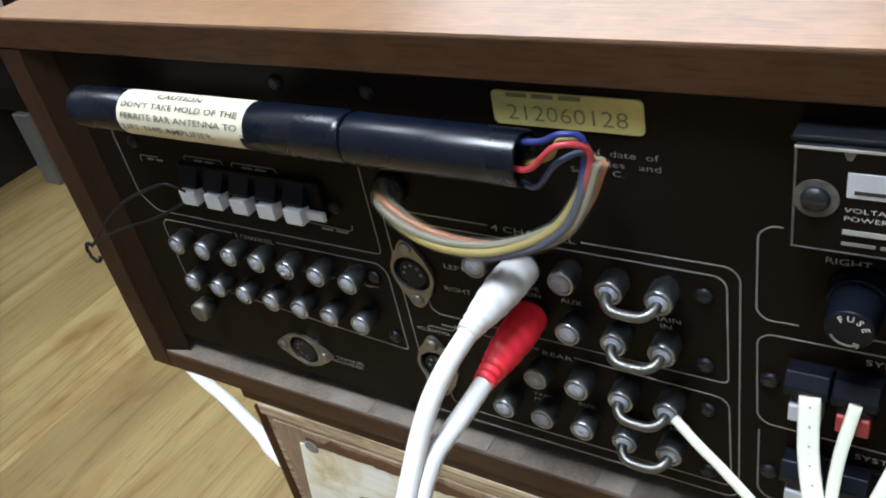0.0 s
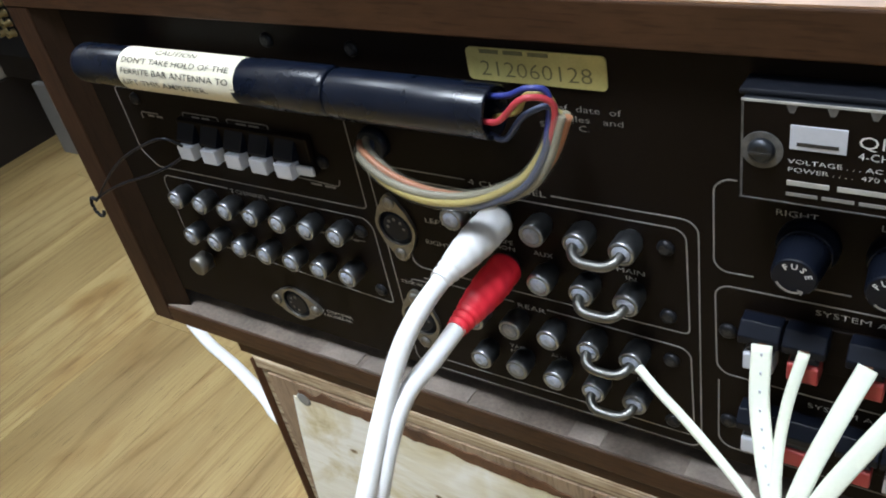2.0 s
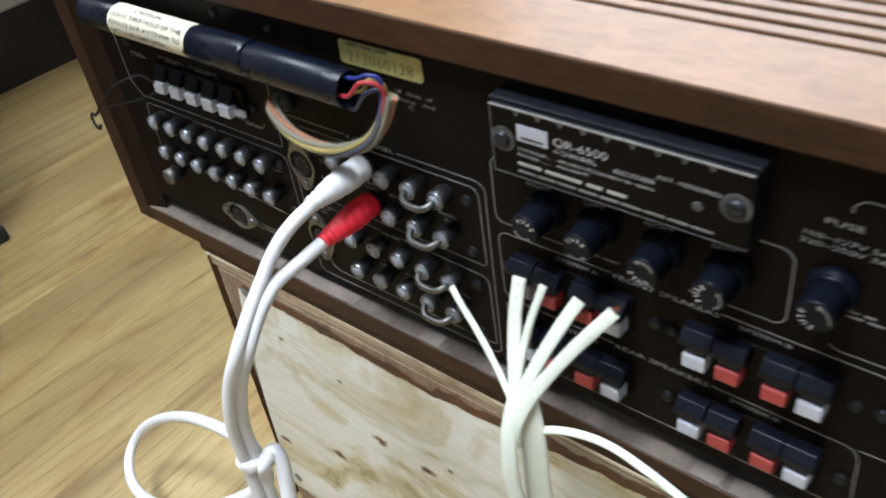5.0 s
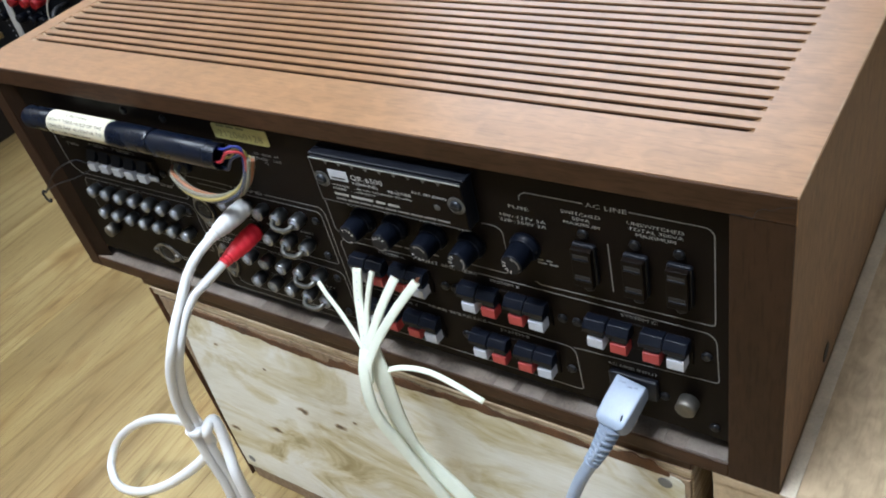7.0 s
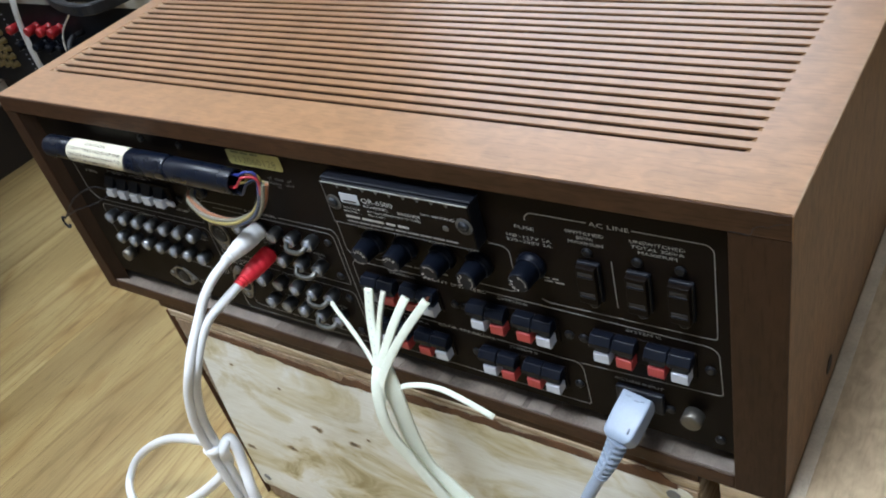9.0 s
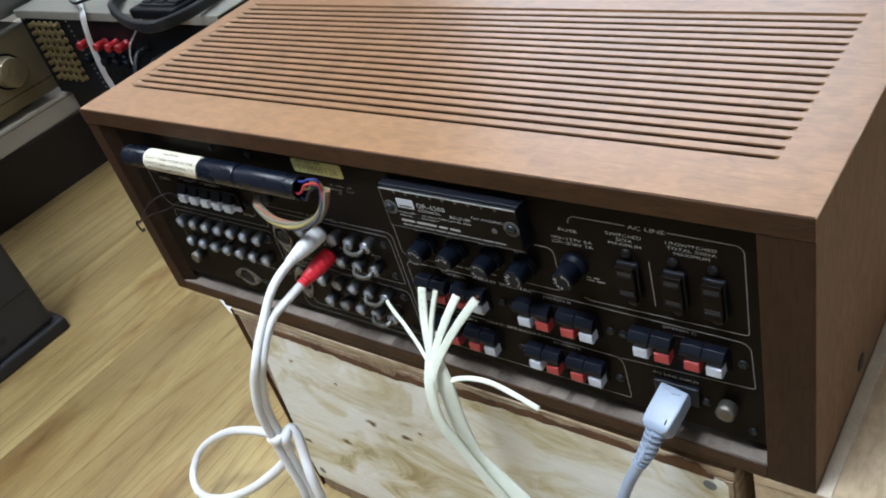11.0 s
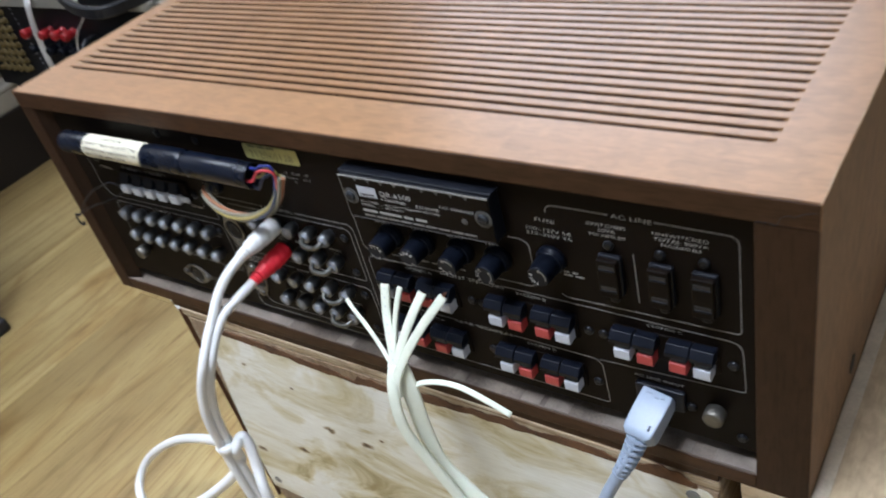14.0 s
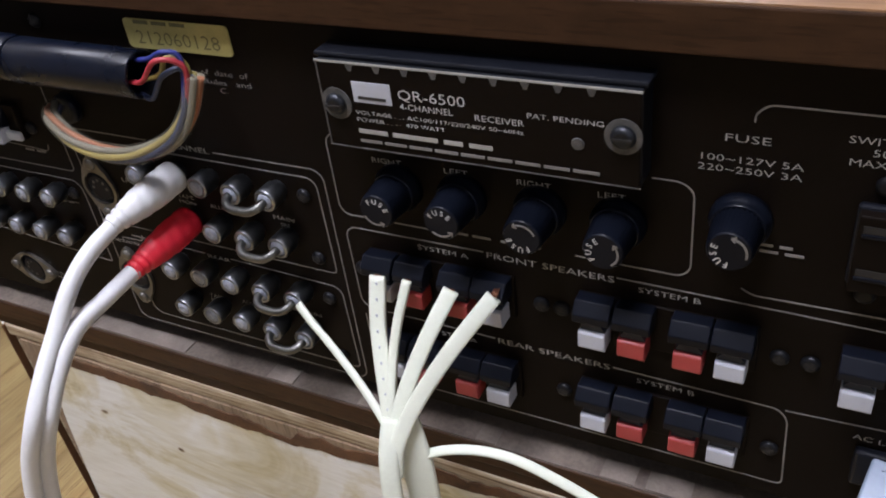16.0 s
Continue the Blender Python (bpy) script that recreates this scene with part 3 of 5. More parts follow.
# chipped veneer at the corner of the top
part("veneer_crack", tube([(0.5385, YF, 0.4247), (0.5425, YF, 0.4249), (0.5465, YF, 0.4244), (0.5480, YF, 0.4282), (0.5510, YF, 0.4298), (0.5535, YF, 0.4296), (0.5570, YF, 0.4318), (0.5622, YF, 0.4330)], 0.00014, seg=6, n=3), M_DARK, receiver)

part("bare_edge", tube([(X1 - 0.0001, YF + 0.0006, Z1 - 0.0006), (X1 - 0.0001, 0.010, Z1 - 0.0003), (X1 - 0.0002, 0.035, Z1 - 0.0004), (X1 - 0.0001, 0.080, Z1 - 0.0003), (X1 - 0.0003, 0.150, Z1 - 0.0004)], 0.00045, seg=6, n=3), M_SLOT, receiver, "pale worn veneer edge")

# ---- receiver: rear panel ----
panel = part("rear_panel", box(XI0, XI1, 0.0, 0.0015, 0.2755, ZI1), M_PANEL, receiver, "brown-black painted steel rear panel with grey print")
part("chassis", box(XI0 + 0.001, XI1 - 0.001, 0.012, YB - 0.02, 0.268, ZI1 - 0.013), M_DARK, receiver)
LW, LY = 0.00045, -0.0002
stroke([(0.1812, 0.3885), (0.1808, 0.3511), (0.0635, 0.351), (0.0562, 0.3585), (0.0562, 0.3892), (0.09, 0.3892)], LW, LY, panel)
stroke([(0.105, 0.3468), (0.066, 0.3468), (0.0632, 0.344), (0.0632, 0.3335), (0.069, 0.3335)], LW, LY, panel)
stroke([(0.069, 0.3335), (0.0632, 0.33), (0.0632, 0.317), (0.066, 0.314), (0.178, 0.3062), (0.1812, 0.3062), (0.1812, 0.343), (0.178, 0.3465), (0.129, 0.3465)], LW, LY, panel)
stroke([(0.078, 0.335), (0.175, 0.335)], LW * 0.7, LY, panel)
stroke([(0.2275, 0.372), (0.1885, 0.372), (0.1862, 0.3695), (0.1862, 0.2795), (0.1892, 0.2768), (0.3022, 0.2768), (0.305, 0.2795), (0.305, 0.3685), (0.302, 0.3713), (0.259, 0.3713)], LW, LY, panel)
stroke([(0.198, 0.368), (0.299, 0.3675), (0.3014, 0.365), (0.3018, 0.3278), (0.2, 0.3288), (0.197, 0.331), (0.197, 0.337)], LW, LY, panel)
stroke([(0.2515, 0.3232), (0.2995, 0.3215), (0.302, 0.319), (0.3026, 0.282), (0.2, 0.2822), (0.1965, 0.285), (0.1965, 0.292)], LW, LY, panel)
stroke([(0.2385, 0.3232), (0.2, 0.3238)], LW, LY, panel)
stroke([(0.3155, 0.3866), (0.3125, 0.3866), (0.3093, 0.384), (0.3093, 0.358), (0.312, 0.3554), (0.3205, 0.3557)], LW, LY, panel)
stroke([(0.330, 0.3556), (0.346, 0.3556)], LW, LY, panel)
stroke([(0.414, 0.3866), (0.422, 0.3866), (0.4254, 0.384), (0.4256, 0.3585), (0.423, 0.3558), (0.392, 0.356)], LW, LY, panel)
stroke([(0.3615, 0.3507), (0.3125, 0.3504), (0.3097, 0.3478), (0.3102, 0.318), (0.3130, 0.3152), (0.3625, 0.3148)], LW, LY, panel)
stroke([(0.4045, 0.3507), (0.527, 0.3493), (0.5305, 0.346), (0.5316, 0.3172), (0.4555, 0.3135)], LW, LY, panel)
stroke([(0.4035, 0.3143), (0.4535, 0.3135), (0.4565, 0.310), (0.4578, 0.2813), (0.33, 0.2815), (0.3135, 0.282), (0.3108, 0.285), (0.3108, 0.312)], LW, LY, panel)
stroke([(0.4385, 0.4062), (0.4385, 0.4083), (0.4412, 0.4111), (0.4712, 0.4111)], LW, LY, panel)
stroke([(0.493, 0.4111), (0.5275, 0.4108), (0.5301, 0.408), (0.5301, 0.3548), (0.4425, 0.3538), (0.4395, 0.3555)], LW, LY, panel)
stroke([(0.4814, 0.3905), (0.4818, 0.3612)], LW, LY, panel)
stroke([(0.0675, 0.3755), (0.0675, 0.3785), (0.0785, 0.3785)], LW, LY, panel)
stroke([(0.0945, 0.379), (0.0945, 0.3812), (0.115, 0.3812), (0.115, 0.379)], LW * 0.8, LY, panel)
stroke([(0.12, 0.379), (0.12, 0.3812), (0.142, 0.3812), (0.142, 0.379)], LW * 0.8, LY, panel)
stroke([(0.126, 0.3632), (0.126, 0.3608), (0.170, 0.359), (0.171, 0.362)], LW * 0.8, LY, panel)
stroke([(0.1935, 0.3190), (0.1935, 0.3218), (0.2050, 0.3218), (0.2060, 0.3250)], LW * 0.8, LY, panel)

letter(panel, "4 CHANNEL", 0.2287, 0.3705, 0.0026, width=0.0285)
letter(panel, "2 CHANNEL", 0.1065, 0.3452, 0.0024, width=0.021)
letter(panel, "REAR", 0.2397, 0.3214, 0.0022, width=0.0108)
letter(panel, "AUX", 0.2496, 0.3466, 0.0022, width=0.0072)
letter(panel, "AUX", 0.2506, 0.3012, 0.002, width=0.0065)
letter(panel, "LEFT", 0.2068, 0.3510, 0.0022, width=0.0085)
letter(panel, "RIGHT", 0.2050, 0.3412, 0.0022, width=0.0105)
letter(panel, "TAPE\nMON", 0.2345, 0.3488, 0.0019, width=0.008)
letter(panel, "TAPE\nMON", 0.2335, 0.3003, 0.0019, width=0.0075)
letter(panel, "MAIN\nIN", 0.2836, 0.3474, 0.0021, align="CENTER", width=0.009)
letter(panel, "MAIN\nIN", 0.2850, 0.3040, 0.0021, align="CENTER", width=0.009)
letter(panel, "RECORDER", 0.1885, 0.3190, 0.0017, width=0.014)
letter(panel, "of  date  of", 0.2645, 0.4018, 0.0023, material=M_PRINT, width=0.0195)
letter(panel, "Rules   and", 0.2650, 0.3986, 0.0022, material=M_PRINT, width=0.0192)
letter(panel, "Su        C.", 0.2585, 0.3957, 0.0022, material=M_PRINT, width=0.0155)
letter(panel, "2 CHANNEL\nRECORDER", 0.138, 0.2895, 0.0018, width=0.017)
letter(panel, "AC LINE", 0.4725, 0.4098, 0.0028, width=0.0195)
letter(panel, "FUSE", 0.4315, 0.4004, 0.0024, width=0.0108)
letter(panel, "100~127V 5A\n220~250V 3A", 0.4382, 0.3945, 0.0022, align="CENTER", width=0.0252)
letter(panel, "SWITCHED\n50VA\nMAXIMUM", 0.4694, 0.4037, 0.0022, align="CENTER", width=0.0195)
letter(panel, "UNSWITCHED\nTOTAL 300VA\nMAXIMUM", 0.5045, 0.4044, 0.0022, align="CENTER", width=0.0255)
letter(panel, "SYSTEM A", 0.3373, 0.3468, 0.0022, width=0.0184)
letter(panel, "FRONT SPEAKERS", 0.3622, 0.3488, 0.0026, width=0.0412)
letter(panel, "SYSTEM B", 0.4109, 0.3471, 0.0022, width=0.018)
letter(panel, "REAR SPEAKERS", 0.3632, 0.3131, 0.0026, width=0.0388)
letter(panel, "SYSTEM A", 0.3373, 0.3104, 0.0022, width=0.018)
letter(panel, "SYSTEM B", 0.4110, 0.3105, 0.0022, width=0.018)
letter(panel, "SYSTEM C", 0.4842, 0.3465, 0.0022, width=0.018)
letter(panel, "AC LINE INPUT", 0.4742, 0.3092, 0.0022, width=0.0268)
for px, pz in ((0.332, 0.3785), (0.356, 0.3785), (0.381, 0.3785), (0.404, 0.3785)):
    letter(panel, "RIGHT" if px in (0.332, 0.381) else "LEFT", px - 0.001, pz - 0.0005, 0.0022, align="CENTER", width=0.0105 if px in (0.332, 0.381) else 0.008)
for bx, bz, bw in ((0.104, 0.3347, 0.009), (0.126, 0.3347, 0.008), (0.144, 0.3347, 0.010), (0.165, 0.3347, 0.007), (0.3505, 0.3562, 0.014), (0.368, 0.3562, 0.013), (0.443, 0.3712, 0.008), (0.443, 0.3692, 0.011), (0.0718, 0.3772, 0.009), (0.1, 0.3797, 0.01), (0.125, 0.3797, 0.012), (0.127, 0.3588, 0.006), (0.156, 0.3582, 0.012)):
    bars(panel, bx, bx + bw, bz, 0.0008, -0.0003, 2)

SCREWS = [(0.1934, 0.4154), (0.1562, 0.4160), (0.2952, 0.3600), (0.2952, 0.3336), (0.2956, 0.3151), (0.2953, 0.2867), (0.3136, 0.3334), (0.3141, 0.2948), (0.1748, 0.3400), (0.1766, 0.3118), (0.1654, 0.3690), (0.0676, 0.3846),
          (0.4518, 0.3338), (0.4600, 0.3338), (0.4527, 0.2964), (0.5260, 0.3339), (0.5042, 0.2968), (0.5294, 0.2839), (0.3868, 0.2990), (0.3804, 0.3345), (0.3870, 0.3345), (0.4700, 0.3338), (0.4780, 0.2990)]


def screw_mesh(r, h):
    return lathe((0, 0, 0), (0, -1, 0), [(0, r), (h * 0.4, r), (h * 0.8, r * 0.82), (h, r * 0.55)], 18)


def cross_mesh(r, h):
    """The cross recess in a screw's head."""
    b = box(-r * 0.58, r * 0.58, -h - 0.0001, -h + 0.0004, -r * 0.14, r * 0.14)
    return add_box(b, -r * 0.14, r * 0.14, -h - 0.00012, -h + 0.0004, -r * 0.58, r * 0.58)


first = None
for i, (sx, sz) in enumerate(SCREWS):
    if first is None:
        first = part("screw", screw_mesh(0.0027, 0.0016), M_SCREW, panel)
        cross = part("cross_recess", cross_mesh(0.0027, 0.0016), M_DARK, first)
        first.location = (sx, 0, sz)
    else:
        s = again("screw", first, panel, (sx, 0, sz))
        again("cross_recess", cross, s, (0, 0, 0))
        s.rotation_euler = (0, radians(37 * i % 90), 0)

# ---- receiver: sockets ----
JL = 0.0088
JACKS = [(0.0842 + 0.0147 * i, 0.3445) for i in range(7)] + [(0.0842 + 0.0147 * i, 0.3255) for i in range(7)]
FRONT_X = (0.2280, 0.2427, 0.2573, 0.2720, 0.2866)
JACKS += [(x, z) for z in (0.3642, 0.3448) for x in FRONT_X if not (x == 0.228 and z < 0.35)]
JACKS += [(x + 0.0004, z) for z in (0.3213, 0.3026) for x in FRONT_X]
JACKS = [(x + 0.0215 * (x - 0.374), z + 0.0215 * (z - 0.517)) for x, z in JACKS]
jack = collar = pin = None
for jx, jz in JACKS:
    if jack is None:
        b = lathe((0, 0, 0), (0, -1, 0), [(0, 0.0034), (0.0018, 0.0034), (0.0020, 0.0043), (JL - 0.0007, 0.0043), (JL - 0.0002, 0.0041), (JL, 0.0037), (JL, 0.0032), (JL - 0.0008, 0.0031), (JL - 0.0008, 0.0001)], 24, caps=False)
        jack = part("phono_jack", b, M_NICKEL, receiver, "dull nickel phono jack")
        collar = part("insulator", lathe((0, -JL + 0.0014, 0), (0, -1, 0), [(0, 0.0031), (0.0011, 0.0031), (0.0016, 0.0025), (0.0019, 0.0015), (0.0020, 0.0008), (0.0018, 0.0006)], 18), M_INSUL, jack)
        pin = part("socket_hole", lathe((0, -JL + 0.0012, 0), (0, -1, 0), [(0, 0.0008), (0.0002, 0.0007)], 12), M_INSUL, jack)
        jack.location = (jx, 0, jz)
    else:
        j = new("phono_jack", jack.data)
        j.parent = receiver
        j.location = (jx, 0, jz)
        j["label"] = "dull nickel phono jack"
        for src in (collar, pin):
            again(src.name.split(".")[0], src, j, (0, 0, 0))

for jz in (0.3642, 0.3448, 0.3213, 0.3026):
    dx = 0.0004 if jz < 0.33 else 0
    xa, xb = (x + dx + 0.0215 * (x + dx - 0.374) for x in (0.2720, 0.2866))
    jz += 0.0215 * (jz - 0.517)
    part("jumper", tube([(xa, -0.0060, jz), (xa, -0.0100, jz - 0.0002), (xa + 0.0012, -0.0124, jz - 0.0010), (xa + 0.0042, -0.0138, jz - 0.0018), (xb - 0.0042, -0.0138, jz - 0.0018), (xb - 0.0012, -0.0124, jz - 0.0010), (xb, -0.0100, jz - 0.0002), (xb, -0.0060, jz)], 0.0016, seg=12), M_CHROME, receiver, "dull wire jumper between two jacks")


def din_socket(x, z, upright, h=0.0148):
    b = bmesh.new()
    n, w, hole = 40, 0.0088, 0.0075
    outer, inner = [], []
    for i in range(n):
        a = 2 * math.pi * i / n
        c, s = math.cos(a), math.sin(a)
        o = Vector((w * c, 0, (w if abs(s) < 0.55 else w + (h - w) * ((abs(s) - 0.55) / 0.45) ** 0.8) * s))
        if abs(s) > 0.75:
            o.x *= 0.85
        q = Vector((hole * c, 0, hole * s))
        if not upright:
            o, q = Vector((o.z, 0, -o.x)), Vector((q.z, 0, -q.x))
        outer.append((b.verts.new(o + Vector((0, -0.0014, 0))), b.verts.new(o)))
        inner.append((b.verts.new(q + Vector((0, -0.0014, 0))), b.verts.new(q)))
    for i in range(n):
        j = (i + 1) % n
        b.faces.new((outer[i][0], outer[j][0], inner[j][0], inner[i][0]))
        b.faces.new((outer[i][0], outer[i][1], outer[j][1], outer[j][0]))
        b.faces.new((inner[i][0], inner[j][0], inner[j][1], inner[i][1]))
    bmesh.ops.translate(b, verts=b.verts[:], vec=(x, 0, z))
    fl = part("din_socket", b, M_FLANGE, receiver, "round socket with a tarnished oval flange")
    part("socket_core", lathe((x, -0.0001, z), (0, -1, 0), [(0, 0.0074), (0.0003, 0.0074), (0.0003, 0.0056), (0.0008, 0.0054)], 24), M_BAKEL, fl)
    for k in range(5):
        a = radians(45 * k) if upright else radians(45 * k + 90)
        part("pin_hole", lathe((x + 0.0036 * math.cos(a), -0.0009, z + 0.0036 * math.sin(a)), (0, -1, 0), [(0, 0.0007), (0.0002, 0.0006)], 8), M_WORN, fl)
    for s in (-1, 1):
        d = (0, s * 0.0113) if upright else (s * 0.0113, s * -0.0003)
        part("rivet", lathe((x + d[0], -0.0012, z + d[1]), (0, -1, 0), [(0, 0.0026), (0.001, 0.0024), (0.0016, 0.0012)], 14), M_FLANGE, fl)


din_socket(0.1931, 0.3458, True)
din_socket(0.1940, 0.3020, True)
din_socket(0.1235, 0.2898, False)
part("grommet", lathe((0.1932, 0, 0.3815), (0, -1, 0), [(0, 0.0062), (0.003, 0.0058), (0.0036, 0.0042)], 18), M_BAKEL, receiver, "black rubber grommet")
for gx, gz, r in ((0.0735, 0.3035, 0.0047), (0.5175, 0.3008, 0.0052)):
    b = lathe((gx, 0, gz), (0, -1, 0), [(0, 0.0022), (0.002, 0.0022), (0.002, r), (0.0085, r), (0.0092, r * 0.86), (0.0094, r * 0.4)], 24)
    part("ground_screw", b, M_GROUND, receiver, "knurled tarnished ground screw")

# ---- receiver: antenna terminal block ----
blk = part("antenna_terminal", box(0.0925, 0.1625, -0.0030, 0, 0.3640, 0.3795, bevel=0.0006), M_PANEL, receiver, "black spring terminal with white levers")
part("end_plate", box(0.1555, 0.1640, -0.0055, -0.0036, 0.3650, 0.3690, bevel=0.0008), M_TABW, blk, "grey-white end plate")
for i, tx in enumerate((0.0986, 0.1120, 0.1255, 0.1388, 0.1520)):
    b = bmesh.new()
    for v in [(-0.0048, -0.0068, 0.3722), (0.0048, -0.0068, 0.3722), (0.0048, -0.0025, 0.3790), (-0.0048, -0.0025, 0.3790), (-0.0048, -0.0068, 0.3712), (0.0048, -0.0068, 0.3712), (0.0048, -0.0025, 0.3700), (-0.0048, -0.0025, 0.3700)]:
        b.verts.new(Vector(v) + Vector((tx, 0, 0)))
    b.verts.ensure_lookup_table()
    for f in ((0, 1, 2, 3), (7, 6, 5, 4), (0, 4, 5, 1), (1, 5, 6, 2), (2, 6, 7, 3), (3, 7, 4, 0)):
        b.faces.new([b.verts[k] for k in f])
    part("terminal_hood", b, M_BAKEL, blk)
    part("lever", box(tx - 0.0041, tx + 0.0041, -0.0085, -0.003, 0.3642, 0.3704, bevel=0.0005), M_TABW, blk, "white plastic lever")

# ---- receiver: speaker terminals ----
OFF = (0.0, 0.0122, 0.0288, 0.0407)


def wedge(cx, half, z, prof, bevel):
    b = bmesh.new()
    a = [b.verts.new((cx - half, py, z + pz)) for py, pz in prof]
    c = [b.verts.new((cx + half, py, z + pz)) for py, pz in prof]
    b.faces.new(a)
    b.faces.new(list(reversed(c)))
    n = len(prof)
    for k in range(n):
        b.faces.new((a[k], c[k], c[(k + 1) % n], a[(k + 1) % n]))
    bmesh.ops.recalc_face_normals(b, faces=b.faces[:])
    bmesh.ops.bevel(b, geom=b.edges[:], offset=bevel, segments=1, affect="EDGES")
    return b


def speaker_block(x, z):
    bl = part("speaker_terminal", box(x - 0.0060, x + 0.0470, -0.0014, 0, z - 0.0050, z + 0.0118, bevel=0.0004), M_PANEL, receiver, "black spring terminal with red and white levers")
    for o, red in zip(OFF, (False, True, True, False)):
        cx = x + o
        part("terminal_hood", wedge(cx, 0.0057, z, [(-0.0010, 0.0122), (-0.0058, 0.0124), (-0.0090, 0.0090), (-0.0088, 0.0060), (-0.0010, 0.0050)], 0.0003), M_BAKEL, bl)
        arch = bmesh.new()
        n = 10
        ring = [(cx + 0.0040 * math.cos(math.pi * k / n), z + 0.0014 + 0.0036 * math.sin(math.pi * k / n)) for k in range(n + 1)]
        lo = [arch.verts.new((ax, -0.0066, az)) for ax, az in ring]
        hi = [arch.verts.new((ax, -0.0012, az)) for ax, az in ring]
        arch.faces.new(lo)
        for k in range(n + 1):
            j = (k + 1) % (n + 1)
            arch.faces.new((lo[k], lo[j], hi[j], hi[k]))
        part("wire_entry", arch, M_ARCH, bl, "grey-blue arched wire entry")
        part("lever", wedge(cx, 0.0042, z, [(-0.0010, 0.0018), (-0.0072, 0.0020), (-0.0080, 0.0014), (-0.0082, -0.0040), (-0.0074, -0.0048), (-0.0010, -0.0048)], 0.0003), M_TABR if red else M_TABW, bl, "red plastic lever" if red else "white plastic lever")


for bx, bz in ((0.3245, 0.3318), (0.3990, 0.3318), (0.4727, 0.3318), (0.3245, 0.2958), (0.3990, 0.2958)):
    speaker_block(bx, bz)

# ---- receiver: fuses, outlets, inlet ----
FUSES = [(0.3345, 0.3704), (0.3565, 0.3706), (0.3818, 0.3706), (0.4052, 0.3708), (0.4376, 0.3780)]
FE = 0.0156
for k, (fx, fz) in enumerate(FUSES):
    fh = part("fuse_holder", lathe((fx, 0, fz), (0, -1, 0), [(0, 0.0080), (0.0022, 0.0080), (0.0030, 0.0075), (0.0040, 0.0071), (0.0052, 0.0070)], 28), M_BAKEL, receiver, "black fuse holder with a ribbed cap")
    b = bmesh.new()
    rings, seg = [], 60
    for d, r, rib in ((0.0046, 0.0062, 0), (0.0050, 0.0067, 1), (FE - 0.0014, 0.0059, 1), (FE - 0.0007, 0.0057, 0), (FE, 0.0053, 0)):
        rings.append([b.verts.new((fx + (r - 0.0006 * rib * (i % 2)) * math.cos(2 * math.pi * i / seg), -d, fz + (r - 0.0006 * rib * (i % 2)) * math.sin(2 * math.pi * i / seg))) for i in range(seg)])
    ring_faces(b, rings)
    part("fuse_cap", b, M_BAKEL, fh)
    turn = (0, 22, 178, 100, 140)[k]
    for i, ch in enumerate("FUSE"):
        a = radians(122 - 34 * i + turn)
        letter(fh, ch, fx + 0.0030 * math.cos(a), fz + 0.0030 * math.sin(a), 0.0020, y=-FE - 0.0002, material=M_PRINTW, align="CENTER", turn=math.degrees(a) - 90, thin=-0.014)
    arc = [(fx + 0.0044 * math.cos(radians(205 + 9 * i + turn)), fz + 0.0044 * math.sin(radians(205 + 9 * i + turn))) for i in range(12)]
    stroke(arc, 0.00058, -FE - 0.0003, fh, name="arrow")
    tip = radians(304 + turn)
    for da, rr in ((-16, 0.0035), (-12, 0.0052)):
        stroke([(fx + 0.0044 * math.cos(tip), fz + 0.0044 * math.sin(tip)), (fx + rr * math.cos(tip + radians(da)), fz + rr * math.sin(tip + radians(da)))], 0.00042, -FE - 0.00031, fh, name="arrow")

for ox in (0.4700, 0.4950, 0.5152):
    o = part("outlet", box(ox - 0.0058, ox + 0.0058, -0.0030, 0, 0.3652, 0.3888, bevel=0.0010), M_BLACK, receiver, "black two-slot mains outlet")
    part("outlet_face", box(ox - 0.0051, ox + 0.0051, -0.0064, -0.003, 0.3658, 0.3882, bevel=0.0005), M_PANEL, o)
    for s in (0.3846, 0.3720):
        part("slot_rim", box(ox - 0.0040, ox + 0.0040, -0.0068, -0.0062, s - 0.0024, s - 0.0012, bevel=0.0003), M_BAKEL, o)
        part("slot", box(ox - 0.0038, ox + 0.0038, -0.00655, -0.0063, s - 0.0010, s + 0.0010), M_DARK, o)
    for s in (0.3935, 0.3612):
        again("outlet_screw", first, o, (ox - 0.0004, -0.0002, s))
part("mains_inlet", box(0.4755, 0.5015, -0.0035, 0, 0.2935, 0.3072, bevel=0.001), M_BLACK, receiver, "black mains inlet")

# ---- receiver: name plate cover ----
NP0, NP1, NZ0, NZ1, NY = 0.3192, 0.4138, 0.3888, 0.4152, -0.0100
cover = part("plate_cover", box(NP0, NP1, NY + 0.0006, 0, NZ0, NZ1 + 0.001, bevel=0.0006), M_BLACK, receiver, "black cover with a printed name plate")
part("cover_hood", box(NP0 - 0.0012, NP1 + 0.001, NY + 0.0016, 0, NZ1 + 0.001, NZ1 + 0.0026, bevel=0.0006), M_BLACK, cover)
plate = part("name_plate", box(NP0 + 0.0003, NP1 - 0.0003, NY, NY + 0.0006, NZ0 + 0.0003, NZ1 + 0.0008, bevel=0.0002, seg=1), M_PANEL, cover, "black printed name plate with worn edges")
part("worn_edge", box(NP0, NP1, NY - 0.0002, NY + 0.0001, NZ1 + 0.0005, NZ1 + 0.0011), M_LETTER, cover)
part("worn_edge", box(NP0 + 0.0001, NP0 + 0.0006, NY - 0.0002, NY + 0.0001, NZ0 + 0.0004, NZ1 + 0.0006), M_WORN, cover)
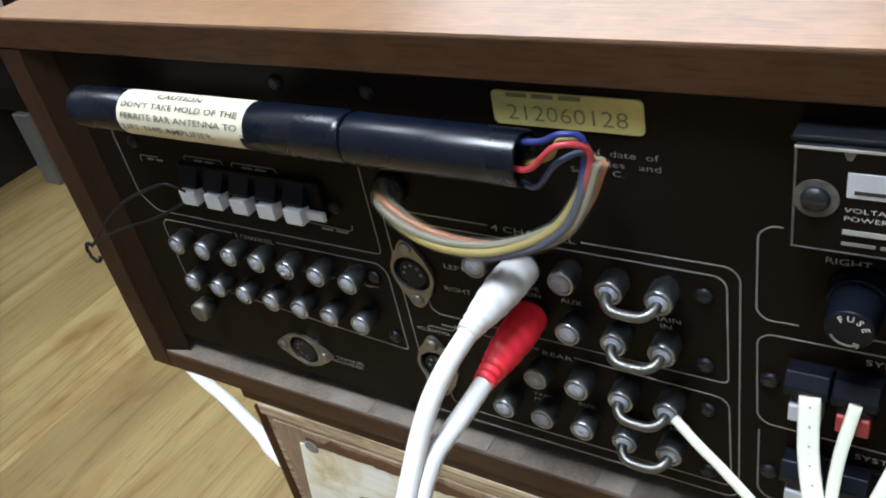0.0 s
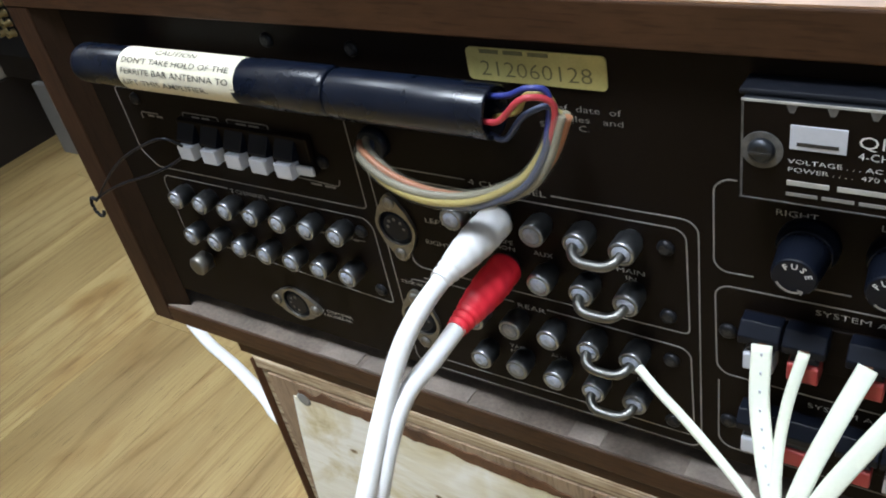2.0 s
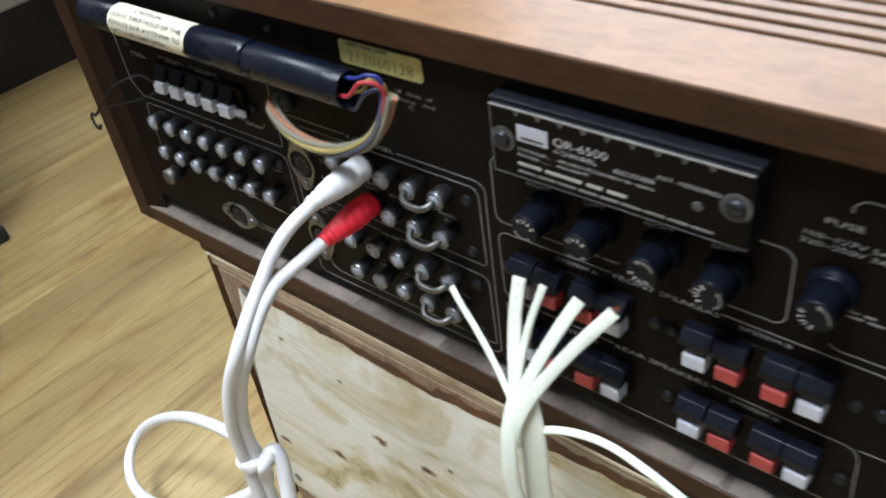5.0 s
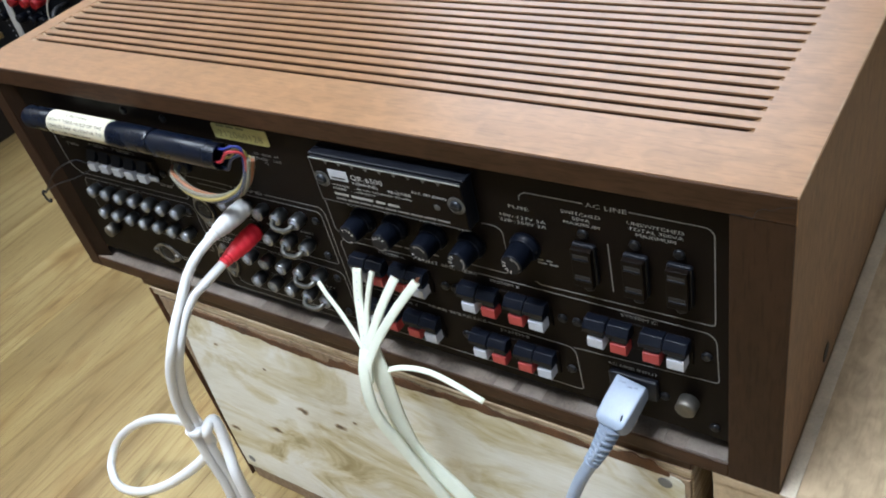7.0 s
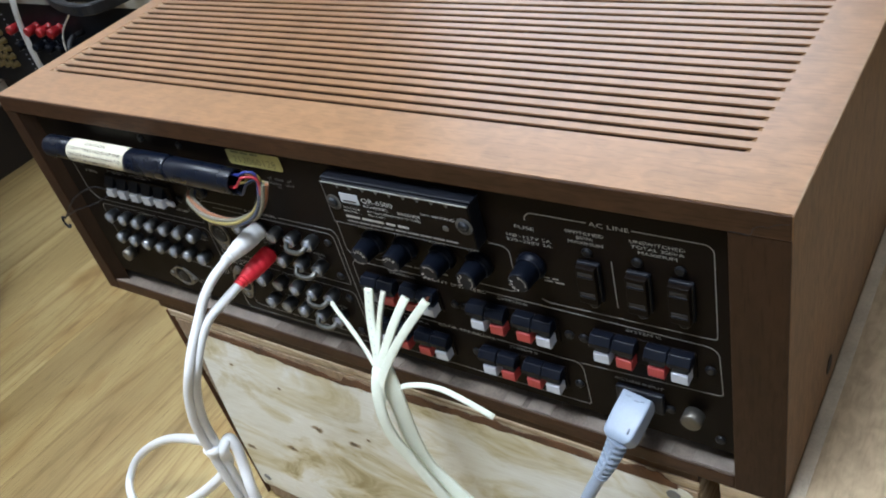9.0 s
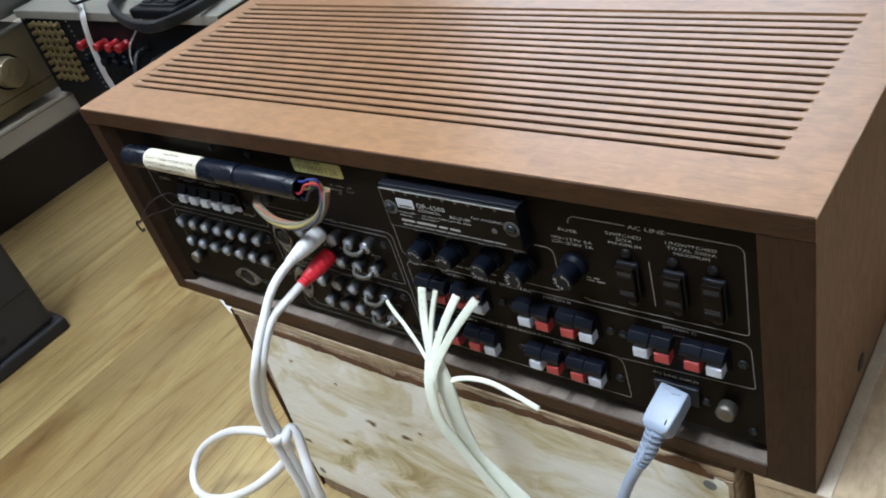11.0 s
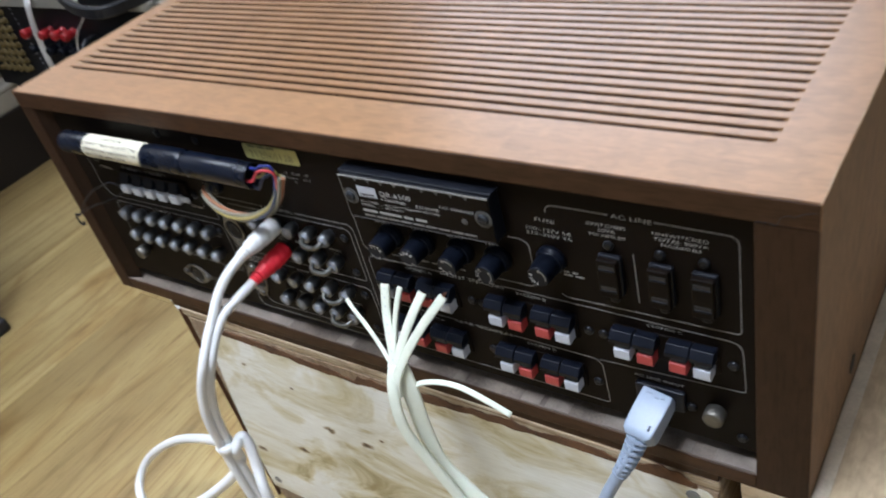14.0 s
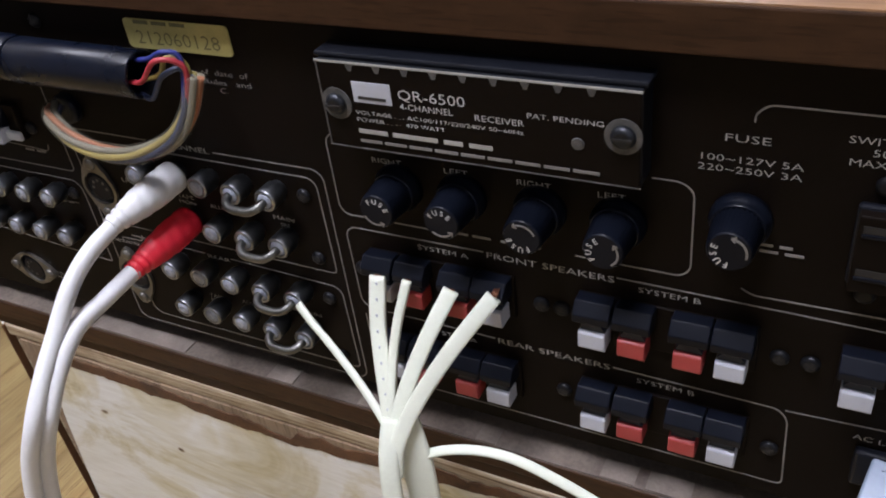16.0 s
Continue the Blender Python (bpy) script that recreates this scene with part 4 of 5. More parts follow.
part("worn_edge", box(NP0, NP1, NY - 0.0002, NY + 0.0001, NZ0, NZ0 + 0.0003), M_WORN, cover)
for i in range(9):
    nx = NP0 + 0.0115 + i * 0.0088
    b = bmesh.new()
    a = [b.verts.new((nx + dx, NY - 0.00015, NZ1 + dz)) for dx, dz in ((-0.0014, 0.0006), (0.0014, 0.0006), (0.0005, -0.0016), (-0.0005, -0.0016))]
    f = b.faces.new(a)
    ex = bmesh.ops.extrude_face_region(b, geom=[f])
    bmesh.ops.translate(b, verts=[v for v in ex["geom"] if isinstance(v, bmesh.types.BMVert)], vec=(0, 0.0002, 0))
    part("worn_notch", b, M_WORN, cover)
for px, pz in ((0.3243, 0.4030), (0.4092, 0.4035)):
    part("washer", lathe((px, NY, pz), (0, -1, 0), [(0, 0.0050), (0.0003, 0.0050)], 20), M_WORN, cover)
    b = screw_mesh(0.0033, 0.002)
    bmesh.ops.translate(b, verts=b.verts[:], vec=(px, NY - 0.0002, pz))
    ps = part("screw", b, M_WASHER, cover, "dull steel screw")
    part("screw_slot", box(px - 0.0026, px + 0.0026, NY - 0.0024, NY - 0.0012, pz - 0.0004, pz + 0.0004), M_DARK, ps)
part("rivet", lathe((0.3972, NY, 0.3998), (0, -1, 0), [(0, 0.0018), (0.0004, 0.0016)], 14), M_WORN, cover)
part("maker_mark", box(0.3306, 0.3430, NY - 0.0003, NY, 0.4043, 0.4106), M_TABW, cover, "plain white maker's mark")
bars(cover, 0.3322, 0.3414, 0.4058, 0.0009, NY - 0.0005, 1, M_INK)
PY = NY - 0.0004
letter(cover, "QR-6500", 0.3452, 0.4066, 0.0036, y=PY, material=M_PRINTW, width=0.0205)
letter(cover, "4-CHANNEL", 0.3455, 0.4036, 0.0022, y=PY, material=M_PRINTW, width=0.0165)
letter(cover, "RECEIVER", 0.3683, 0.4030, 0.0021, y=PY, material=M_PRINTW, width=0.0142)
letter(cover, "PAT. PENDING", 0.3835, 0.4057, 0.0017, y=PY, material=M_PRINTW, width=0.0205)
letter(cover, "VOLTAGE . . . AC100/117/220/240V 50~60Hz", 0.3304, 0.4005, 0.0014, y=PY, material=M_PRINTW, width=0.052)
letter(cover, "POWER . . . .  470 WATT", 0.3304, 0.3982, 0.0014, y=PY, material=M_PRINTW, width=0.0285)
bars(cover, 0.3304, 0.3400, 0.3950, 0.0013, PY, 1, M_LETTER)
bars(cover, 0.3418, 0.3562, 0.3950, 0.0013, PY, 1, M_LETTER)
bars(cover, 0.3582, 0.3640, 0.3950, 0.0013, PY, 1, M_LETTER)
bars(cover, 0.3660, 0.3730, 0.3950, 0.0013, PY, 1, M_LETTER)
bars(cover, 0.3304, 0.4030, 0.3918, 0.0009, PY, 9, M_PRINT, 0.0010)

# ---- receiver: serial sticker ----
b = bmesh.new()
f = b.faces.new([b.verts.new((x, -0.0007, z)) for x, z in rounded(0.2372, 0.2810, 0.4092, 0.4194, 0.0016)])
ex = bmesh.ops.extrude_face_region(b, geom=[f])
bmesh.ops.translate(b, verts=[v for v in ex["geom"] if isinstance(v, bmesh.types.BMVert)], vec=(0, 0.0005, 0))
st = part("serial_sticker", b, M_YELLOW, receiver, "yellow serial number sticker")
letter(st, "212060128", 0.2415, 0.4110, 0.0054, y=-0.0009, material=M_INKG, width=0.0350)
bars(st, 0.2420, 0.2640, 0.4184, 0.0012, -0.0009, 3, M_INKG)

# ---- receiver: ferrite bar antenna ----
BY, BZ = -0.0122, 0.4058
bar = part("ferrite_antenna", lathe((0.0632, BY, BZ + 0.0006), (1, 0, 0), [(0, 0.0040), (0.0008, 0.0066), (0.003, 0.0076), (0.006, 0.0078), (0.090, 0.0078)], 36), M_BAR, receiver, "blue-black ferrite bar antenna with a paper caution label")
part("antenna_sleeve", lathe((0.1530, BY, BZ + 0.0004), (1, 0, 0), [(0, 0.0076), (0.0006, 0.0080), (0.0080, 0.0080), (0.0086, 0.0083), (0.0380, 0.0083), (0.0398, 0.0080), (0.0404, 0.0074)], 36), M_BAR, bar)
part("antenna_sleeve", lathe((0.1932, BY, BZ), (1, 0, 0), [(0, 0.0070), (0.0008, 0.0078), (0.0022, 0.0082), (0.0582, 0.0080), (0.0587, 0.0077), (0.0587, 0.0066), (0.0512, 0.0066)], 40, caps=False), M_BAR, bar)
LZ, LR = BZ + 0.0006, 0.0080
part("paper_label", lathe((0.0945, BY, LZ), (1, 0, 0), [(0, LR), (0.0610, LR)], 40, caps=False), M_PAPER, bar, "cream paper caution label")


def bend_text(body, x0, z_arc, cap, width):
    me = text_mesh(body, cap, 1.0, "LEFT", width, -0.004)
    for v in me.vertices:
        a = (z_arc + v.co.y) / LR
        v.co = Vector((x0 + v.co.x, BY - (LR + 0.0005) * math.cos(a), LZ + (LR + 0.0005) * math.sin(a)))
    me.materials.append(M_INK)
    ob = new("lettering", me)
    ob.parent = bar


bend_text("CAUTION", 0.1130, 0.0098, 0.0024, 0.0215)
bend_text("DON'T TAKE HOLD OF THE", 0.0968, 0.0058, 0.0023, 0.0560)
bend_text("FERRITE BAR ANTENNA TO", 0.0968, 0.0019, 0.0023, 0.0565)
bend_text("LIFT THIS AMPLIFIER.", 0.0968, -0.0020, 0.0023, 0.0450)

# wires from the bar into the clear sleeve
HX = [(0.2712, -0.0090, 0.4060), (0.2665, -0.0125, 0.3935), (0.2595, -0.0160, 0.3852), (0.2445, -0.0185, 0.3788), (0.2279, -0.0190, 0.3772), (0.2130, -0.0180, 0.3800), (0.2010, -0.0140, 0.3845), (0.1955, -0.0075, 0.3850), (0.1932, 0.0005, 0.3815)]
harness = part("wire_sleeve", tube(HX, 0.0036, seg=18), M_CLEAR, receiver, "clear plastic sleeve with coloured wires")
STARTS = (((0.2500, -0.0118, 0.4105), (0.2573, -0.0125, 0.4118), (0.2638, -0.0125, 0.4146), (0.2685, -0.0105, 0.4112)), ((0.2500, -0.0165, 0.4050), (0.2555, -0.0165, 0.4058), (0.2640, -0.0165, 0.4135), (0.2706, -0.0120, 0.4095)),
          ((0.2500, -0.0140, 0.3995), (0.2555, -0.0145, 0.3990), (0.2625, -0.0145, 0.4072), (0.2690, -0.0110, 0.4082)), ((0.2500, -0.0105, 0.4030), (0.2580, -0.0105, 0.4060), (0.2620, -0.0105, 0.4115), (0.2690, -0.0095, 0.4090)))
def helix(k, count, r):
    """A strand wound about the sleeve's line."""
    line = smooth_path(HX[:-1], 6)
    out = []
    for i, p in enumerate(line):
        d = (line[min(i + 1, len(line) - 1)] - line[max(i - 1, 0)]).normalized()
        u = d.cross(Vector((0, 1, 0))).normalized()
        a = 2 * math.pi * k / count + 0.10 * i
        out.append(p + (u * math.cos(a) + u.cross(d) * math.sin(a)) * r)
    return out


STRANDS = ((M_W_BLUE, "blue"), (M_W_RED, "red"), (M_W_GRY, "dark"), (M_W_YEL, "yellow"))
for k, (mt, nm) in enumerate(STRANDS):
    part("wire", tube(list(STARTS[k]) + [Vector(HX[1]) + Vector((0, 0.001 * (k - 1.5), 0))], 0.00092, seg=8, n=5), mt, harness, nm + " insulated wire")
for k, (mt, nm) in enumerate(((M_W_ORG, "orange"), (M_W_IVY, "tan"), (M_W_YEL, "yellow"), (M_W_GRY, "slate"), (M_W_IVY, "tan"))):
    part("wire", tube(helix(k, 5, 0.0019), 0.00118, seg=8, n=2), mt, harness, nm + " insulated wire")
# thin black leads at the antenna terminal
part("antenna_lead", tube([(0.104, -0.012, 0.3735), (0.099, -0.016, 0.3785), (0.0855, -0.017, 0.3740), (0.066, -0.016, 0.3645), (0.050, -0.015, 0.354), (0.0330, -0.0150, 0.3400), (0.0275, -0.0150, 0.3352)], 0.00055, seg=6), M_BLACK, receiver, "thin black twisted lead")
part("antenna_lead", tube([(0.0275, -0.0150, 0.3352), (0.034, -0.0150, 0.3395), (0.052, -0.0140, 0.3480), (0.0747, -0.0115, 0.3556), (0.087, -0.007, 0.3605), (0.096, -0.004, 0.366)], 0.00055, seg=6), M_BLACK, receiver)
tw = bmesh.new()
for k in range(13):
    a = radians(70 + 22 * k)
    add_lathe(tw, (0.0262 + 0.0036 * math.cos(a), -0.0150, 0.3318 + 0.0050 * math.sin(a)), (math.sin(a), 0.5 * (-1) ** k, -math.cos(a)), [(-0.0011, 0.0005), (0, 0.00095), (0.0011, 0.0005)], 8)
part("lead_twist", tw, M_BLACK, receiver)

# ---- audio cable with a white and a red plug ----
cable = thing("audio_cable", "white twin audio cable with phono plugs, tied in a loop", "cable")


def phono_plug(x, z, end, material, label):
    base, tip = Vector((x, -0.0015, z)), Vector(end)
    way = tip - base
    n = way.length
    side = way.normalized().orthogonal().normalized()
    up = way.normalized().cross(side)
    body = [(0, 0.0040), (0.02, 0.0053), (0.05, 0.0060), (0.36, 0.0062), (0.62, 0.0054), (0.76, 0.0046), (1.0, 0.0034)]
    grip, rings, turns = bmesh.new(), [], 30
    for i in range(72):
        f = i / 71
        k = max(q for q in range(len(body) - 1) if body[q][0] <= f)
        (fa, ra), (fb, rb) = body[k], body[k + 1]
        r = ra + (rb - ra) * (f - fa) / (fb - fa)
        if f > 0.76:
            r *= 0.86 if int((f - 0.76) * 25) % 2 else 1.0
        ridge = 0.00011 * min(1.0, max(0.0, (f - 0.06) / 0.06), max(0.0, (0.74 - f) / 0.06))
        ring = []
        for q in range(turns):
            a = 2 * math.pi * q / turns
            rr = r + ridge * math.sin(2 * a + 2 * math.pi * f * n / 0.0050)
            ring.append(grip.verts.new(base + way * f + (side * math.cos(a) + up * math.sin(a)) * rr))
        rings.append(ring)
    ring_faces(grip, rings)
    part("phono_plug", grip, material, cable, label)
    return tip


JX, JZA, JZB = 0.2399, 0.3609, 0.3411
tw = phono_plug(JX, JZA, (0.2358, -0.0335, 0.3572), M_WHITEPL, "white phono plug")
tr = phono_plug(JX, JZB, (0.2383, -0.0340, 0.3385), M_REDPL, "red phono plug")
TIE = Vector((0.2222, -0.0936, 0.2412))
CR = 0.0031
TRUNK = [Vector(p) for p in ((0.2335, -0.0640, 0.3345), (0.2350, -0.0755, 0.3252), (0.2352, -0.0858, 0.3130), (0.2289, -0.0908, 0.2942), (0.2237, -0.0940, 0.2691), (0.2222, -0.0938, 0.2412), (0.2238, -0.0945, 0.2140), (0.2255, -0.0945, 0.1886), (0.2246, -0.0960, 0.1600), (0.2240, -0.0960, 0.1100))]
off = Vector((0.0009, 0.0024, -0.0004))
part("white_lead", tube([tw + (Vector((JX, -0.0015, JZA)) - tw) * 0.12, Vector((0.2345, -0.0440, 0.3532)), Vector((0.2330, -0.0550, 0.3460))] + [p - off for p in TRUNK], CR, seg=14), M_WHITEPL, cable)
part("red_lead", tube([tr + (Vector((JX, -0.0015, JZB)) - tr) * 0.12, Vector((0.2376, -0.0465, 0.3365)), Vector((0.2356, -0.0605, 0.3332))] + [p + off for p in TRUNK[1:]], CR, seg=14), M_WHITEPL, cable)
LOOP = [TIE + Vector((-0.002, -0.003, 0.001)), (0.1950, -0.0780, 0.2120), (0.1682, -0.0691, 0.1921), (0.1202, -0.0607, 0.1653), (0.0621, -0.0536, 0.1298), (0.0080, -0.0520, 0.0904), (-0.0252, -0.0580, 0.0601), (-0.0290, -0.0725, 0.0430), (-0.0026, -0.0866, 0.0490), (0.0379, -0.0961, 0.0708), (0.0891, -0.1014, 0.1044), (0.1360, -0.1012, 0.1386), (0.1741, -0.0969, 0.1703), (0.2027, -0.0903, 0.1972), (0.2180, -0.0880, 0.2180), (0.2281, -0.0920, 0.2385), (0.2290, -0.0850, 0.2440), (0.2330, -0.0850, 0.2370), (0.2363, -0.0889, 0.2215), (0.2420, -0.0950, 0.2049), (0.2420, -0.0960, 0.1700), (0.2330, -0.0940, 0.1150)]
part("cable_loop", tube(LOOP, 0.0038, seg=14), M_WHITEPL, cable, "loop of the white cable")
part("cable_tie", lathe(TIE + Vector((0, 0, 0.003)), (0.05, -0.1, -1), [(0, 0.0052), (0.001, 0.0062), (0.0055, 0.0062), (0.0065, 0.0052)], 20), M_WHITEPL, cable, "white plastic cable tie")
part("floor_run", tube([(0.224, -0.096, 0.112), (0.222, -0.098, 0.06), (0.21, -0.105, 0.02), (0.16, -0.13, 0.005), (0.05, -0.2, 0.0032), (-0.02, -0.42, 0.0032)], 0.0030, seg=12), M_WHITEPL, cable)

# ---- speaker wire ----
spk_wire = thing("speaker_wire", "pale flat speaker wire split into bare copper ends", "wire")
LEADS = (([(0.3259, -0.0092, 0.3395), (0.3277, -0.0165, 0.3252), (0.3318, -0.0243, 0.3117), (0.3366, -0.0322, 0.2990), (0.3385, -0.0390, 0.2880)], 2.1),
         ([(0.3372, -0.0092, 0.3403), (0.3353, -0.0166, 0.3265), (0.3353, -0.0240, 0.3128), (0.3375, -0.0322, 0.2989), (0.3400, -0.0385, 0.2880)], 1.2),
         ([(0.3533, -0.0092, 0.3402), (0.3490, -0.0190, 0.3290), (0.3445, -0.0285, 0.3150), (0.3418, -0.0365, 0.3010), (0.3419, -0.0440, 0.2880)], 2.0),
         ([(0.3685, -0.0098, 0.3418), (0.3580, -0.0224, 0.3270), (0.3490, -0.0330, 0.3110), (0.3440, -0.0410, 0.2970), (0.3435, -0.0445, 0.2860)], 2.0))
for pts, fl in LEADS:
    part("lead", tube(pts, 0.00135, flat=fl, facing=(0.25, -1, 0.35), seg=16, sq=0.5), M_WIRE, spk_wire)
    wx, wy, wz = pts[0]
    cop = bmesh.new()
    for s in range(5):
        add_tube(cop, [(wx + 0.0004 * (s - 2), wy - 0.0002, wz - 0.0005), (wx + 0.0005 * (s - 2), wy + 0.0008, wz + 0.0005), (wx + 0.0004 * (s - 2), wy + 0.0040, wz + 0.0010 + 0.0001 * s)], 0.00024, seg=5, n=3)
    part("copper_end", cop, M_COPPER, spk_wire, "frayed bare copper strands")
part("lead", tube([(0.2880, -0.0090, 0.3170), (0.2960, -0.0130, 0.3132), (0.3058, -0.0170, 0.3085), (0.3232, -0.0255, 0.3000), (0.3370, -0.0345, 0.2930), (0.3405, -0.0400, 0.2860)], 0.0011, flat=1.5, facing=(0.3, -1, 0.3), seg=12), M_WIRE, spk_wire)
out = Vector((0.25, -1, 0.35)).normalized() * 0.00119
for (pa, pb), count in zip(zip(LEADS[0][0], LEADS[0][0][1:]), (3, 3, 3)):
    for i in range(count):
        c = Vector(pa).lerp(Vector(pb), (i + 0.5) / count) + out
        part("print_mark", box(c.x - 0.0003, c.x + 0.0003, c.y - 0.0002, c.y + 0.0002, c.z - 0.0009, c.z + 0.0009), M_TABW, spk_wire)
TRUNK_A = [(0.3405, -0.0365, 0.3040), (0.3418, -0.0440, 0.2930), (0.3440, -0.0490, 0.2760), (0.3470, -0.0500, 0.2600), (0.3530, -0.0490, 0.2440), (0.3600, -0.0480, 0.2270), (0.3675, -0.0470, 0.2100), (0.378, -0.046, 0.185), (0.392, -0.045, 0.13), (0.400, -0.046, 0.05), (0.405, -0.06, 0.006), (0.43, -0.13, 0.003), (0.5, -0.3, 0.003)]
TRUNK_B = [(0.3435, -0.0350, 0.3040), (0.3470, -0.0370, 0.2920), (0.3490, -0.0385, 0.2780), (0.3500, -0.0395, 0.2600), (0.3520, -0.0400, 0.2430), (0.3560, -0.0400, 0.2250), (0.3680, -0.0390, 0.2080), (0.388, -0.039, 0.185), (0.405, -0.040, 0.14), (0.415, -0.043, 0.05), (0.418, -0.060, 0.006), (0.45, -0.13, 0.003), (0.52, -0.3, 0.003)]
part("trunk", tube(TRUNK_A, 0.0018, flat=1.9, facing=(0.5, -1, 0.4), seg=16, sq=0.6), M_WIRE, spk_wire)
part("trunk", tube(TRUNK_B, 0.0013, flat=4.2, facing=(0.45, -1, 0.25), seg=18, sq=0.5), M_WIRE, spk_wire)
part("stray_lead", tube([(0.3440, -0.0380, 0.2810), (0.3520, -0.0350, 0.2900), (0.3650, -0.0320, 0.2940), (0.3790, -0.0300, 0.2937), (0.3940, -0.0290, 0.2885), (0.4100, -0.0280, 0.2805)], 0.0010, flat=1.7, facing=(0, -0.6, 1), seg=12, sq=0.6), M_WIRE, spk_wire)

# ---- mains cord ----
cord = thing("mains_cord", "light grey mains cord plugged into the rear panel", "cord")
b = bmesh.new()
P0, P1 = Vector((0.4886, -0.0020, 0.3012)), Vector((0.4842, -0.0265, 0.2893))
way = (P1 - P0).normalized()
sx = Vector((1, 0, 0)) - way * way.x
sx.normalize()
sz = sx.cross(way)
rings = []
for d, w, h in ((0, 0.0081, 0.0056), (0.0008, 0.0084, 0.0060), (0.011, 0.0085, 0.0063), (0.0214, 0.0083, 0.0065), (0.0238, 0.0077, 0.0062), (0.0256, 0.0060, 0.0053), (0.0262, 0.0050, 0.0045)):
    r = []
    for i in range(24):
        a = 2 * math.pi * i / 24
        c, s = math.cos(a), math.sin(a)
        e = 0.14
        r.append(b.verts.new(P0 + way * d + sx * (w * abs(c) ** e * (1 if c >= 0 else -1)) + sz * (h * abs(s) ** e * (1 if s >= 0 else -1))))
    rings.append(r)
ring_faces(b, rings)
part("connector", b, M_GREYPL, cord, "moulded light grey mains connector")
for u, v, w in ((-0.0035, 0.0026, 0.0018), (0.0012, 0.0036, 0.0012), (0.0042, 0.0028, 0.0010)):
    c = P0 + way * v + sx * u - sz * 0.0060
    part("smudge", box(c.x - w, c.x + w, c.y - 0.0003, c.y + 0.0004, c.z - 0.0003, c.z + 0.0003), M_GREYD, cord)
Q0 = P0 + way * 0.0244
Q = [Q0, Vector((0.4806, -0.0300, 0.2785)), Vector((0.4752, -0.0340, 0.2665)), Vector((0.4680, -0.0380, 0.2490)), Vector((0.4610, -0.042, 0.222)), Vector((0.455, -0.05, 0.17)), Vector((0.46, -0.07, 0.06)), Vector((0.48, -0.11, 0.006)), Vector((0.6, -0.3, 0.0035))]
rel = smooth_path(Q[:3], 32)
b = bmesh.new()
rings = []
for i in range(60):
    p, d = rel[i], (rel[i + 1] - rel[i]).normalized()
    r = (0.0061 - 0.000030 * i) * (1.0 if i % 8 in (1, 2, 3, 4) else 0.5)
    e = (Vector((1, 0, 0)) - d * d.x).normalized()
    f = e.cross(d)
    rings.append([b.verts.new(p + (e * math.cos(math.pi * k / 8) + f * math.sin(math.pi * k / 8)) * r) for k in range(16)])
ring_faces(b, rings)
for f in b.faces:
    f.smooth = False
relief = part("strain_relief", b, M_GREYPL, cord, "ribbed strain relief")
part("spine", tube([p + Vector((0, -0.0030, 0.0022)) for p in rel[:58:8]], 0.0013, seg=8, n=4), M_GREYPL, relief)
c = P0 + way * 0.0196 + sx * 0.0050 - sz * 0.0060
part("slit", box(c.x - 0.0003, c.x + 0.0003, c.y - 0.0016, c.y + 0.0010, c.z - 0.0022, c.z + 0.0022), M_GREYD, cord)
# dark core added so that the gaps between ribs look shaded
part("relief_core", tube(rel[2:60:6], 0.0034, seg=10, n=2), M_GAP, relief)
part("flex", tube([rel[56], rel[62]] + Q[3:], 0.0036, seg=14), M_GREYPL, cord)

# ---- wooden box under the receiver ----
BX0, BX1, BYF, BYB, BZT = 0.0790, 0.5180, -0.0050, 0.33, 0.2455
crate = thing("wooden_box", "weathered plywood box with peeling pale veneer under the receiver", "box")
part("carcass", box(BX0, BX1, BYF + 0.003, BYB, 0.0, BZT - 0.008, bevel=0.0015), M_PLYEDGE, crate)
part("top_board", box(BX0 - 0.001, BX1, BYF + 0.001, BYB, BZT - 0.008, BZT, bevel=0.0012), M_PLYEDGE, crate, "rough plywood top board")
part("underlayer", box(BX0 + 0.008, BX1 - 0.001, BYF + 0.0005, BYF + 0.003, 0.002, BZT - 0.0085), M_UNDER, crate, "brown stained underlayer")
b = bmesh.new()
n = 150
cols, edge = [], []
for i in range(n + 1):
    x = BX0 + 0.022 + (BX1 - 0.004 - BX0 - 0.022) * i / n
    u = (x - BX0) / (BX1 - BX0)
    z = 0.2300 - 0.0035 * math.exp(-((x - 0.24) / 0.05) ** 2) + 0.010 * max(0.0, (x - 0.29) / 0.2) ** 0.7
    z += 0.0022 * noise.noise((x * 60, 0, 0)) + 0.0010 * noise.noise((x * 260, 3, 0))
    if x < 0.121:
        z -= 0.006 * ((0.121 - x) / 0.02) ** 2 * 0.5
    if x > BX1 - 0.02:
        z -= 0.014 * ((x - BX1 + 0.02) / 0.02) ** 3
    edge.append((x, min(z, BZT - 0.009)))
    column = []
    for k in range(9):
        h = k / 8
        z = 0.0185 + (edge[-1][1] - 0.0185) * h + (0.0010 * noise.noise((x * 90, 9, 0)) if k == 0 else 0)
        lean = (0.0195 * (1 - h ** 2.2) + 0.0008 * noise.noise((z * 120, 4, 0))) * (1 - i / n)
        column.append(b.verts.new((x - lean, BYF, z)))
    cols.append(column)
for ca, cb in zip(cols, cols[1:]):
    for k in range(8):
        b.faces.new((ca[k], cb[k], cb[k + 1], ca[k + 1]))
ex = bmesh.ops.extrude_face_region(b, geom=b.faces[:])
bmesh.ops.translate(b, verts=[v for v in ex["geom"] if isinstance(v, bmesh.types.BMVert)], vec=(0, 0.0004, 0))
part("veneer", b, M_BIRCH, crate, "pale stained veneer with dark knots and a ragged edge")
